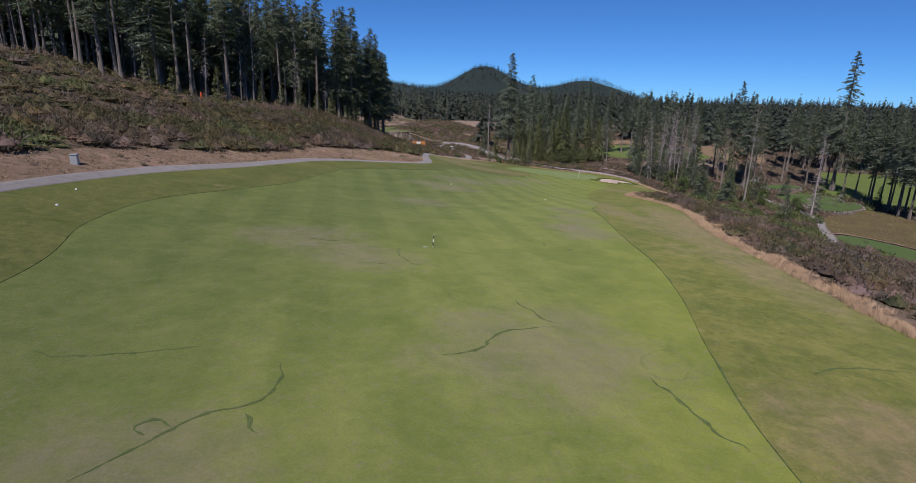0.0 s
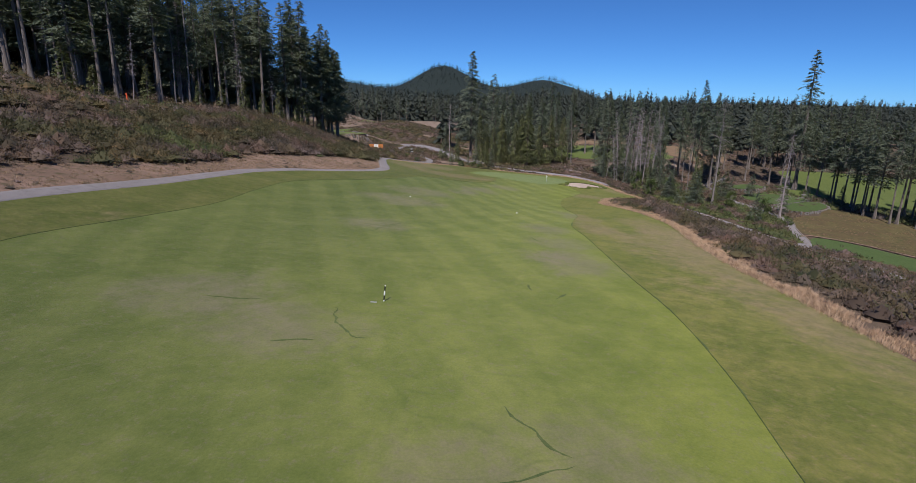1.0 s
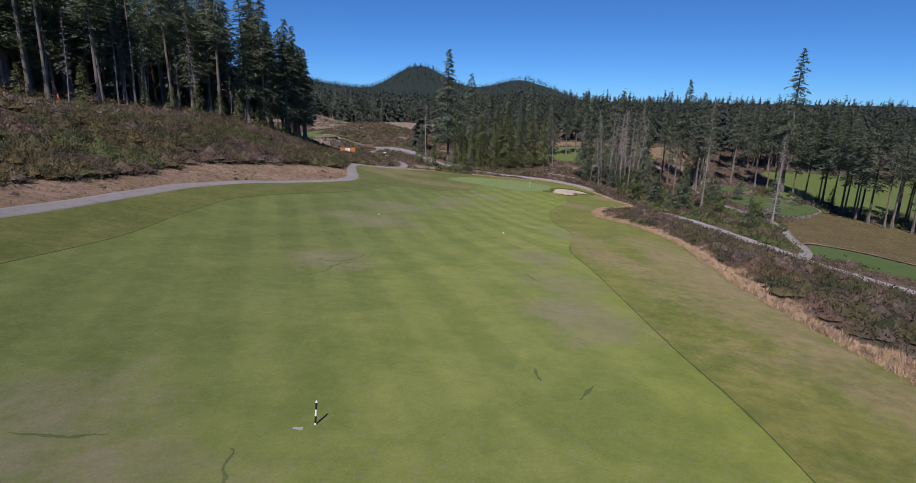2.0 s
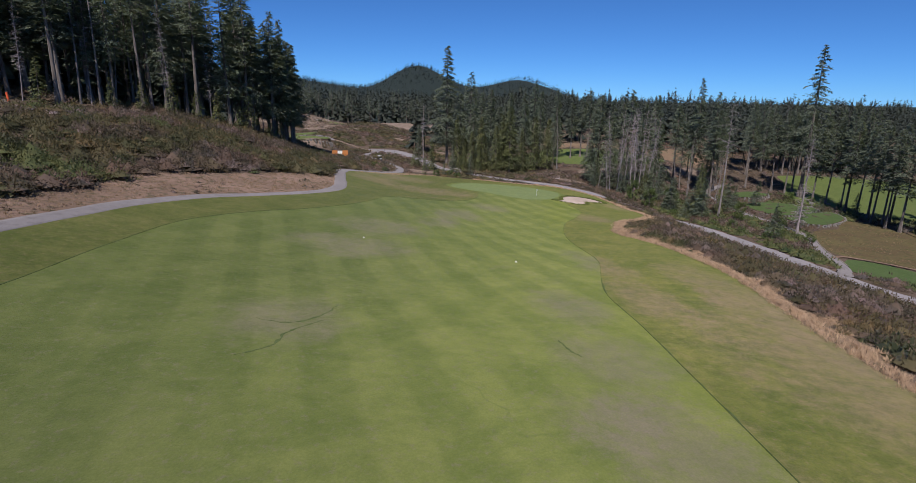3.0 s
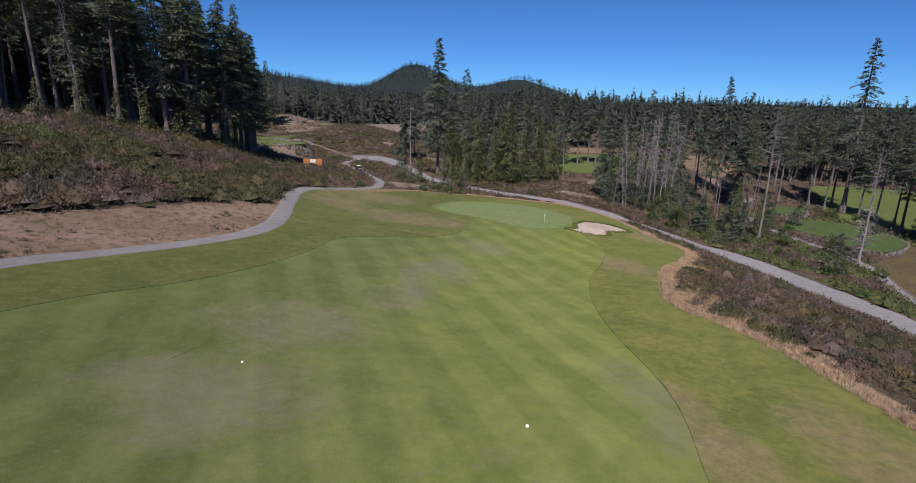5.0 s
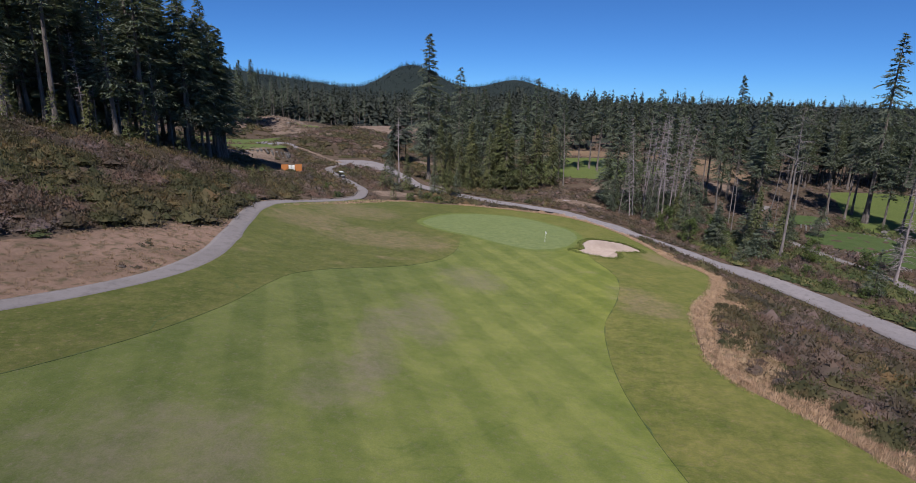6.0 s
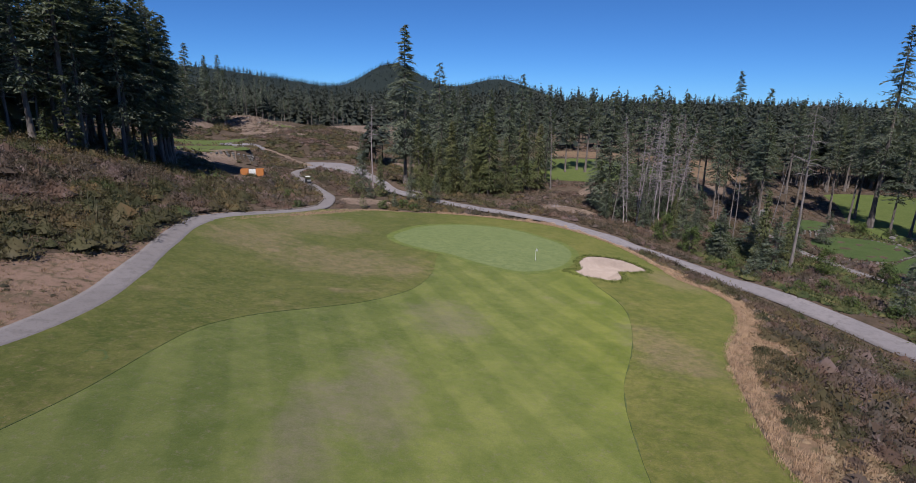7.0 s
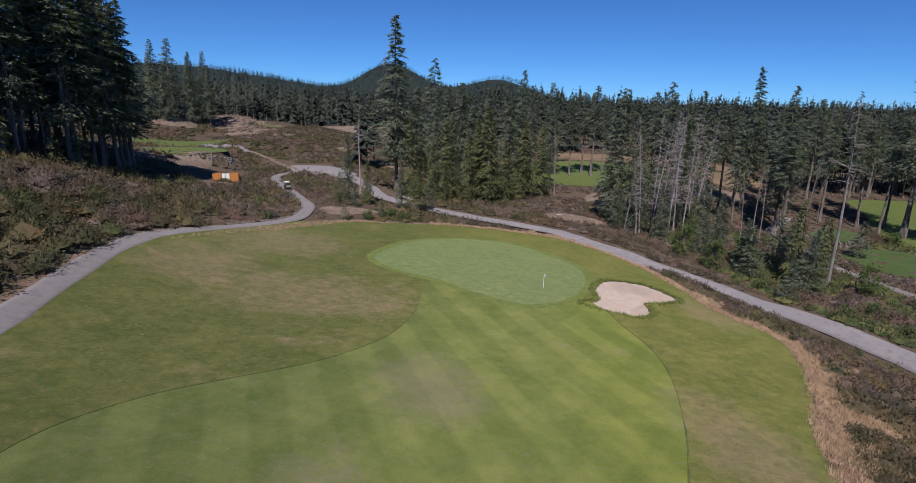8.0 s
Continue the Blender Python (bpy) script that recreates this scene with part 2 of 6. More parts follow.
HEATHER = leafy("heather_twigs", (0.090, 0.058, 0.046), (0.070, 0.054, 0.034), (0.156, 0.111, 0.094), 0.08, 0.55, (0.125, 0.090, 0.088), 0.42)
BROOM = leafy("broom_leaves", (0.054, 0.053, 0.025), (0.074, 0.057, 0.032), (0.104, 0.091, 0.045), 0.09, 0.55, (0.106, 0.073, 0.037), 0.42)
BRUSH = leafy("dead_brush_twigs", (0.165, 0.128, 0.126), (0.120, 0.094, 0.086), (0.230, 0.188, 0.186), 0.12, 0.15, None, 0.5)
SALAL = leafy("salal_leaves", (0.052, 0.068, 0.026), (0.078, 0.084, 0.033), (0.110, 0.115, 0.045), 0.25, 0.3, (0.110, 0.100, 0.045), 0.5)
BARK = bark("fir_bark", (0.125, 0.104, 0.093), (0.250, 0.217, 0.200))
GREYWOOD = bark("weathered_dead_wood", (0.270, 0.232, 0.240), (0.425, 0.372, 0.382))
DARKWOOD = bark("grey_dead_wood", (0.15, 0.132, 0.128), (0.26, 0.230, 0.222))
WHITE = plain("white_paint", (0.80, 0.80, 0.78), 0.4)
BLACK = plain("black_paint", (0.02, 0.02, 0.022), 0.4)
ORANGE = plain("orange_plywood", (0.50, 0.19, 0.055), 0.7)
STEEL = plain("grey_metal", (0.42, 0.42, 0.42), 0.45, 0.4)
RUBBER = plain("black_rubber", (0.025, 0.025, 0.025), 0.8)
REDTAPE = plain("orange_red_tape", (0.75, 0.12, 0.04), 0.6)

# ---- the lie of the land ----
STATIONS = (-60, 20, 60, 95, 130, 165, 200, 240, 300, 400, 540)      # metres along the hole
OFFSETS = (-130, -80, -50, -25, 0, 25, 45, 65, 90, 140, 230)         # metres across it
LEVELS = {  # ground level across the hole at each station
    -60: (20, 12.3, 8, 5.3, 3.4, 2.7, 0.4, -4.2, -10.3, -18.8, -25.1),
    20: (22.2, 13.1, 7.5, 3.5, 1.9, 0.7, -1.7, -6.2, -13.6, -21.9, -32.1),
    60: (23.3, 13.6, 7.6, 2.5, 0.3, -1.2, -3.6, -8.3, -15.8, -24, -34.5),
    95: (24, 13.9, 6.3, 0.6, -2.9, -4.6, -6.1, -10.8, -18.1, -26.3, -34.1),
    130: (24.8, 13, 4.2, -1, -4.1, -8.6, -8.8, -13, -20.7, -27.8, -31.5),
    165: (23.5, 10.6, 5.3, -1.4, -7.7, -10.7, -12.4, -15, -22.9, -27.1, -28.9),
    200: (18.6, 10.7, 4.4, -4.3, -10, -12.6, -13.9, -16.5, -24.3, -26.6, -27.6),
    240: (10, 6.1, -0.2, -9, -12.3, -16, -17.7, -18.1, -23.5, -27.2, -26.3),
    300: (2.7, -2.6, -6.5, -12.1, -14, -18.5, -20.5, -19.7, -19.6, -22, -23.9),
    400: (-4.8, -10.6, -14.9, -15.3, -16, -18.9, -19.8, -18.1, -15.8, -16.3, -20),
    540: (-12.8, -11.3, -18.5, -18.2, -18.8, -19, -17.7, -14.8, -12, -11.1, -13.7),
}
LEVEL = np.array([LEVELS[s] for s in STATIONS])
MOUNDS = ((50, 1850, 74, 80, 150), (45, 1900, 40, 260, 200), (400, 1800, 52, 80, 150), (360, 1850, 24, 200, 200), (-330, 1500, 57, 220, 220),
          (-640, 1330, 44, 230, 240), (-1150, 1300, 46, 420, 300), (760, 2500, 14, 260, 200), (-72, 478, 8, 24, 26), (-23, 424, 8.5, 22, 34), (-94, 430, 6, 11, 14), (-38, 372, 4, 16, 18), (6, 520, 7.5, 44, 42))


def smooth(a, b, v):
    s = np.clip((np.asarray(v, float) - a) / (b - a), 0, 1)
    return s * s * (3 - 2 * s)


def weights(knots, v):
    """Cubic weights of each knot at the values v."""
    g = np.array(knots, float)
    v = np.clip(np.asarray(v, float).ravel(), g[0], g[-1])
    i = np.clip(np.searchsorted(g, v) - 1, 0, len(g) - 2)
    h = g[i + 1] - g[i]
    s = (v - g[i]) / h
    w = np.zeros((len(v), len(g)))
    rows = np.arange(len(v))
    w[rows, i] += 2 * s**3 - 3 * s**2 + 1
    w[rows, i + 1] += 3 * s**2 - 2 * s**3
    for k, c in ((i, s**3 - 2 * s**2 + s), (i + 1, s**3 - s**2)):
        a, b = np.maximum(k - 1, 0), np.minimum(k + 1, len(g) - 1)
        d = g[b] - g[a]
        np.add.at(w, (rows, b), c * h / d)
        np.add.at(w, (rows, a), -c * h / d)
    return w


def spline(points, step=1.5, closed=False):
    """A smooth line through the points."""
    p = np.array(points, float)
    n = len(p)
    out = []
    for k in range(n if closed else n - 1):
        a, b, c, d = (p[(k + j) % n] if closed else p[min(max(k + j, 0), n - 1)] for j in (-1, 0, 1, 2))
        m = max(2, int(np.linalg.norm(c - b) / step))
        for s in np.arange(m) / m:
            out.append(0.5 * (2 * b + (c - a) * s + (2 * a - 5 * b + 4 * c - d) * s**2 + (3 * b - a - 3 * c + d) * s**3))
    if not closed:
        out.append(p[-1])
    return np.array(out)


def inside(poly, x, y):
    hit = np.zeros(len(x), bool)
    x0, y0 = poly[-1]
    for x1, y1 in poly:
        if y0 != y1:
            hit ^= ((y0 > y) != (y1 > y)) & (x < (x1 - x0) * (y - y0) / (y1 - y0) + x0)
        x0, y0 = x1, y1
    return hit


def edge_distance(poly, x, y, closed=True):
    best = np.full(len(x), 1e9)
    for k in range(len(poly) if closed else len(poly) - 1):
        a, b = poly[k], poly[(k + 1) % len(poly)]
        d = b - a
        s = np.clip(((x - a[0]) * d[0] + (y - a[1]) * d[1]) / max(d @ d, 1e-9), 0, 1)
        best = np.minimum(best, np.hypot(x - a[0] - s * d[0], y - a[1] - s * d[1]))
    return best


def depth_in(poly, x, y):
    """Metres inside the outline (negative: outside)."""
    d = np.full(len(x), -99.0)
    lo, hi = poly.min(0) - 12, poly.max(0) + 12
    near = (x > lo[0]) & (x < hi[0]) & (y > lo[1]) & (y < hi[1])
    if near.any():
        e = edge_distance(poly, x[near], y[near])
        d[near] = np.where(inside(poly, x[near], y[near]), e, -e)
    return d


# outlines in plan
FAIRWAY_LINE = spline([(-30, -75), (-28, -20), (-26, 25), (-29.9, 41), (-30.4, 52), (-27.2, 64), (-24.6, 76), (-24.2, 90), (-22.9, 104), (-18.2, 113.5),
                       (-11.5, 120), (-6.9, 126.5), (-3.9, 134), (-2.3, 142), (-0.9, 147.5), (2.5, 152.5), (7, 156.5), (12, 160.5), (16.5, 165.5),
                       (19, 170), (21, 176), (22, 182), (23.5, 187.5), (31, 190), (40, 188), (43.5, 180), (44.5, 172), (44.3, 165), (42, 157.5), (38, 149), (33.5, 141),
                       (31, 134), (29, 126), (27.9, 118), (27.1, 109), (25.8, 102), (23, 94), (20.5, 86), (19.5, 76), (18.5, 67), (17.5, 56),
                       (17, 46), (15.5, 36), (13.5, 27), (12, 17), (12, 0), (16, -30), (20, -75)], 1.5, True)
GREEN_LINE = spline([(16, 200), (18.5, 207), (23, 215), (31, 221), (39, 221), (44, 215), (46, 208), (48, 202), (48, 195), (46, 189), (43, 184),
                     (39, 180.5), (34.5, 179), (31, 181), (28, 184), (25, 188), (21, 191), (17.5, 195)], 1.2, True)
BUNKER_LINE = spline([(49.2, 189.8), (52.5, 190.6), (55.5, 189.6), (57.2, 186.3), (57.4, 183.7), (54.6, 181.9), (51.3, 181.0), (50.2, 177.4),
                      (47.4, 175.9), (44.6, 177.2), (42.3, 179.3), (44.9, 181.2), (46.2, 185.6)], 0.6, True)
BUNKER_LINE = BUNKER_LINE + 0.28 * np.array([(noise.noise(Vector((p[0], p[1], 0))), noise.noise(Vector((p[0], p[1], 9)))) for p in BUNKER_LINE])
COLLAR_LINE = GREEN_LINE + (lambda t: np.c_[-t[:, 1], t[:, 0]] / np.linalg.norm(t, axis=1)[:, None] * 1.3)(np.roll(GREEN_LINE, -1, 0) - np.roll(GREEN_LINE, 1, 0))


def beside(line, metres):
    """The line moved sideways, to its right."""
    t = np.gradient(line, axis=0)
    return line + np.c_[t[:, 1], -t[:, 0]] / np.linalg.norm(t, axis=1)[:, None] * metres


def frayed(line, amount, seed=0.0):
    """The line with an uneven run, for natural edges."""
    t = np.gradient(line, axis=0)
    n = np.c_[t[:, 1], -t[:, 0]] / (np.linalg.norm(t, axis=1)[:, None] + 1e-9)
    w = np.array([noise.noise(Vector((p[0] * 0.22, p[1] * 0.22, seed))) + 0.5 * noise.noise(Vector((p[0] * 0.7, p[1] * 0.7, seed))) for p in line])
    return line + n * (w * amount)[:, None]


PATH_LINE = spline([(-46, -60), (-42, 20), (-40.5, 45), (-38.0, 62), (-34.1, 80), (-32.0, 97), (-30.5, 109), (-26.5, 120), (-20.5, 127.5), (-15.5, 134),
                    (-12, 141.5), (-10.8, 150), (-11.5, 160), (-13.2, 174), (-14.3, 187), (-13.4, 196), (-10.5, 204), (-6.5, 212), (-2.3, 220), (0.5, 229),
                    (0.7, 243), (-3, 254), (-8, 267), (-12.5, 279), (-14.5, 291), (-11, 304), (-4, 311)], 1.5)
ROAD_LINE = spline([(112, 60), (99, 100), (95, 120), (94, 132), (95.5, 142), (97, 153), (97.2, 166), (96, 178), (94, 190), (91, 199), (84.7, 204), (77.2, 209), (67.5, 213.2), (61.5, 222),
                    (57, 236), (49, 248), (37, 260), (25, 269), (17, 278), (13, 292), (6, 306), (-5, 312), (-15, 317)], 2.0)
TRACK_LINE = spline([(-13, 313), (-20, 327), (-28.5, 340), (-36, 346.5), (-43, 352), (-51, 347)], 2.0)
UPPER_TRACK = spline([(-57, 472), (-57, 500), (-56, 537), (-59, 572), (-67, 588), (-77, 582), (-85, 596), (-91, 640)], 2.5)
ROUGH_RIGHT = [(72, -75), (45, -20), (31, 15), (28.9, 33), (29.9, 50), (31.8, 66), (35.8, 82), (39.6, 95), (41, 106), (40.3, 117), (38.4, 125), (39, 130.5), (42, 137.5),
               (48, 148.5), (56.5, 158.8), (63, 169), (64.5, 175), (62, 181), (62.5, 190), (62, 203), (59, 216), (53, 230), (44, 238), (32, 240),
               (18, 234), (8, 229), (2.5, 225)]
PATH_RIGHT = [p for p in beside(PATH_LINE, 1.25) if p[1] < 224]
ROUGH_LINE = np.array([*spline(ROUGH_RIGHT, 1.6), *PATH_RIGHT[::-1]])
FESCUE_INNER = spline([(31, 15), (28.9, 33), (29.9, 50), (31.8, 66), (35.8, 82), (39.6, 95), (41, 106), (40.3, 117), (38.4, 125), (39, 130.5), (42, 137.5),
                       (48, 148.5), (56.5, 158.8), (63, 169), (64.5, 175), (62, 181), (62.5, 190), (62, 203), (59, 216), (53, 230), (44, 238), (32, 240),
                       (18, 234), (8, 229)], 1.6)
FESCUE_OUTER = spline([(8, 232), (18, 237), (32, 243), (46, 241), (56, 232), (62, 217), (65, 204), (66, 192), (69, 180), (69.5, 172), (66.8, 164), (60.3, 154),
                       (53.5, 145), (47, 135.5), (43.8, 127), (43.4, 119), (44.2, 107), (42.6, 95), (39.0, 82), (34.6, 66), (32.4, 50), (31.6, 33), (34, 15)], 1.6)
FESCUE_LINE = np.array([*FESCUE_INNER, *frayed(FESCUE_OUTER, 1.2, 3.0)])
STRAW_WEDGE = spline([(-11.6, 194), (-8.8, 203), (-5, 210.5), (-1.2, 218), (2.5, 224), (8, 230), (14, 233), (9, 227), (4, 220), (-1, 212), (-6, 205), (-9.5, 198)], 1.2, True)
DIRT_OUTER = spline([(-66, -60), (-58, 20), (-52, 50), (-47, 70), (-41, 92), (-38.5, 108), (-39, 122), (-38, 132), (-30, 142), (-25, 150), (-21.5, 157.5), (-17.5, 164),
                     (-15.6, 170), (-15.4, 176), (-16.4, 184), (-16.5, 190), (-15.3, 197), (-12.8, 204), (-9, 211)], 1.6)
DIRT_LINE = np.array([*frayed(DIRT_OUTER, 0.5), *[p for p in beside(PATH_LINE, -1.0)[::-1] if p[1] < 210]])
LOWER_FIELD = spline([(128.5, 192), (123, 180), (119.5, 171.5), (124.5, 167), (132, 162), (139.5, 153), (152, 141), (176, 128), (200, 140), (190, 170), (172, 186),
                      (165, 200), (166, 214), (156, 212), (146, 203), (137, 201)], 2, True)
LOWER_FAIRWAY = spline([(167, 254), (186, 285), (195, 301), (217, 303), (253, 285), (300, 262), (280, 220), (236, 205), (192, 208), (180, 222), (173, 240)], 3, True)
LOWER_GREEN = spline([(113, 161), (118, 165.5), (124, 163.5), (130.5, 157), (137.5, 148.5), (150, 136), (170, 121), (152, 110), (130, 126), (119, 139), (110, 150), (108.5, 155)], 2, True)
TEE_A = spline([(137, 227), (137.5, 239), (145, 246), (156, 245.5), (163, 237), (160, 229), (150, 223), (142, 222.5)], 1.2, True)
TEE_B = spline([(143, 258), (152, 264), (159, 262), (157, 255), (147.5, 250), (142, 252)], 1.2, True)
TEE_C = spline([(138, 207.5), (137, 215), (146, 219.5), (156, 224), (161.5, 223), (159, 215), (151, 208.5), (143, 205)], 1.2, True)
LOWER_PATH = spline([(98.5, 144), (103, 149.5), (107.5, 154.5), (111.5, 162), (116.5, 172.5), (121, 181), (127, 192), (128.8, 207), (128.8, 222), (129.5, 236), (131, 250), (134, 263),
                     (150, 276)], 2.0)
FIELD_TRACK = spline([(113.5, 165.5), (119, 168.5), (125, 165), (131.5, 160), (138.5, 151), (151, 138.5), (176, 123)], 2.0)
APRON = spline([(-16, 322), (-4, 327), (3, 324), (9, 312), (5, 303), (-6, 303), (-14, 310)], 1.5, True)
MEADOW = spline([(62, 330), (78, 356), (110, 372), (140, 360), (150, 336), (126, 318), (96, 312), (72, 316)], 3, True)
MEADOW_TAN = spline([(60, 372), (90, 392), (150, 396), (190, 372), (180, 330), (160, 318), (152, 340), (138, 364), (108, 376), (80, 366)], 3, True)
UPPER_GREEN = spline([(-66, 298), (-62, 312), (-48, 316), (-36, 312), (-32, 302), (-40, 296), (-54, 294)], 1.5, True)
UPPER_FAIRWAY = spline([(-92, 340), (-84, 372), (-62, 384), (-48, 372), (-52, 348), (-66, 330)], 3, True)
FAR_TAN = spline([(-30, 474), (-27, 520), (0, 548), (42, 545), (58, 505), (44, 470), (8, 460)], 4, True)
FAR_GREEN = spline([(-60, 470), (-52, 500), (-36, 508), (-30, 486), (-42, 466)], 3, True)
TERRACES = ((TEE_A, 1.0), (TEE_B, 1.0), (TEE_C, 1.2), (UPPER_GREEN, 0.3))


def ground_level(x, y):
    """Height of the bare land at arrays x, y."""
    x, y = np.asarray(x, float).ravel(), np.asarray(y, float).ravel()
    z = np.einsum("ni,ij,nj->n", weights(STATIONS, y), LEVEL, weights(OFFSETS, x))
    off = np.hypot(np.maximum(np.maximum(OFFSETS[0] - x, x - OFFSETS[-1]), 0), np.maximum(np.maximum(STATIONS[0] - y, y - STATIONS[-1]), 0))
    far = smooth(0, 300, off)
    z = z * (1 - far) - 22.0 * far
    for mx, my, h, sx, sy in MOUNDS:
        z = z + h * np.exp(-0.5 * (((x - mx) / sx) ** 2 + ((y - my) / sy) ** 2))
    # gentle rolls, stronger off the mown turf
    rolls = 0.25 * np.sin(x * 0.11 + 1.3 * np.sin(y * 0.05)) * np.sin(y * 0.085 + 0.7)
    return z + rolls * (0.4 + smooth(45, 90, np.abs(x - 10)))


ROAD_LEVEL = np.convolve(np.pad(ground_level(ROAD_LINE[:, 0], ROAD_LINE[:, 1]), 4, "edge"), np.ones(9) / 9, "valid")


def land(x, y):
    """Height with terraces and the bunker's bowl."""
    x, y = np.asarray(x, float).ravel(), np.asarray(y, float).ravel()
    z = ground_level(x, y)
    for line, rise in TERRACES:
        c = line.mean(0)
        d = depth_in(line, x, y)
        level = ground_level(c[:1], c[1:])[0] + rise
        k = smooth(-1.2, 0.0, d)
        z = z * (1 - k) + level * k
    near = np.nonzero((x > ROAD_LINE[:, 0].min() - 12) & (x < ROAD_LINE[:, 0].max() + 12) & (y > ROAD_LINE[:, 1].min() - 12) & (y < ROAD_LINE[:, 1].max() + 12))[0]
    if len(near):  # the service road lies level across, on a bench in the slope
        best, level = np.full(len(near), 1e9), np.zeros(len(near))
        for k in range(len(ROAD_LINE) - 1):
            a, b = ROAD_LINE[k], ROAD_LINE[k + 1]
            v = b - a
            f = np.clip(((x[near] - a[0]) * v[0] + (y[near] - a[1]) * v[1]) / max(v @ v, 1e-9), 0, 1)
            e = np.hypot(x[near] - a[0] - f * v[0], y[near] - a[1] - f * v[1])
            level = np.where(e < best, ROAD_LEVEL[k] * (1 - f) + ROAD_LEVEL[k + 1] * f, level)
            best = np.minimum(best, e)
        k = smooth(9.5, 4.6, best) * smooth(0.5, 3.0, -depth_in(ROUGH_LINE, x[near], y[near]))
        z[near] = z[near] * (1 - k) + level * k
    d = depth_in(BUNKER_LINE, x, y)
    return z - 0.9 * smooth(0.0, 2.2, d) + 0.35 * smooth(-3.0, -0.3, d) * (d < 0) + 0.35 * (d >= 0) * smooth(1.6, 0.0, d)


def at(x, y):
    return float(land([x], [y])[0])


# ---- builders ----


def mesh_of(name, verts, faces, mat, smooth_shade=False):
    """A mesh from an array of vertices and an array of faces that all have as many corners."""
    me = bpy.data.meshes.new(name)
    verts, faces = np.asarray(verts, np.float32), np.asarray(faces, np.int32)
    me.vertices.add(len(verts))
    me.vertices.foreach_set("co", verts.ravel())
    k = faces.shape[1]
    me.loops.add(faces.size)
    me.loops.foreach_set("vertex_index", faces.ravel())
    me.polygons.add(len(faces))
    me.polygons.foreach_set("loop_start", np.arange(0, faces.size, k, dtype=np.int32))
    me.polygons.foreach_set("loop_total", np.full(len(faces), k, np.int32))
    if smooth_shade:
        me.polygons.foreach_set("use_smooth", np.ones(len(faces), bool))
    me.materials.append(mat)
    me.update(calc_edges=True)
    me.validate()
    return me


def bm_mesh(name, bm, mat, smooth_shade=False):
    me = bpy.data.meshes.new(name)
    bmesh.ops.recalc_face_normals(bm, faces=bm.faces)
    bm.to_mesh(me)
    bm.free()
    me.materials.append(mat)
    if smooth_shade:
        for p in me.polygons:
            p.use_smooth = True
    return me


def child(name, me, parent, label=""):
    ob = new(name, me)
    ob.parent = parent
    return tagged(ob, label)


def part(name, bm, mat, parent, label="", smooth_shade=False):
    return child(name, bm_mesh(name, bm, mat, smooth_shade), parent, label)


def sheet(name, outline, mat, lift, label, category="", step=2.0, cuts=(), sink=0.25):
    """A piece of ground cover laid on the land, its rim tucked into the ground."""
    from mathutils import geometry
    rng = np.random.default_rng(len(name) + len(outline))
    lo, hi = outline.min(0), outline.max(0)
    gx, gy = np.meshgrid(np.arange(lo[0], hi[0], step), np.arange(lo[1], hi[1], step))
    gx, gy = gx.ravel() + rng.uniform(-0.2, 0.2, gx.size) * step, gy.ravel() + rng.uniform(-0.2, 0.2, gy.size) * step
    keep = depth_in(outline, gx, gy) > 0.45 * step
    for c in cuts:
        keep &= depth_in(c, gx, gy) < -0.4
    points, edges = [*map(tuple, outline)], [(k, (k + 1) % len(outline)) for k in range(len(outline))]
    for c in cuts:
        n = len(points)
        points += [*map(tuple, c)]
        edges += [(n + k, n + (k + 1) % len(c)) for k in range(len(c))]
    points += list(zip(gx[keep], gy[keep]))
    co, _, faces, *_ = geometry.delaunay_2d_cdt([Vector((float(a), float(b))) for a, b in points], edges, [], 0, 1e-4)
    co, faces = np.array([tuple(v) for v in co]), np.array([f for f in faces if len(f) == 3])
    mid = co[faces].mean(1)
    ok = inside(outline, mid[:, 0], mid[:, 1])
    for c in cuts:
        ok &= ~inside(c, mid[:, 0], mid[:, 1])
    rim = smooth(0.0, 0.5, edge_distance(outline, co[:, 0], co[:, 1]))
    z = land(co[:, 0], co[:, 1]) + lift - (1 - rim) * min(lift + 0.02, sink)
    ob = new(name, mesh_of(name, np.c_[co, z], faces[ok], mat, True))
    return tagged(ob, label, category, kind="structure")


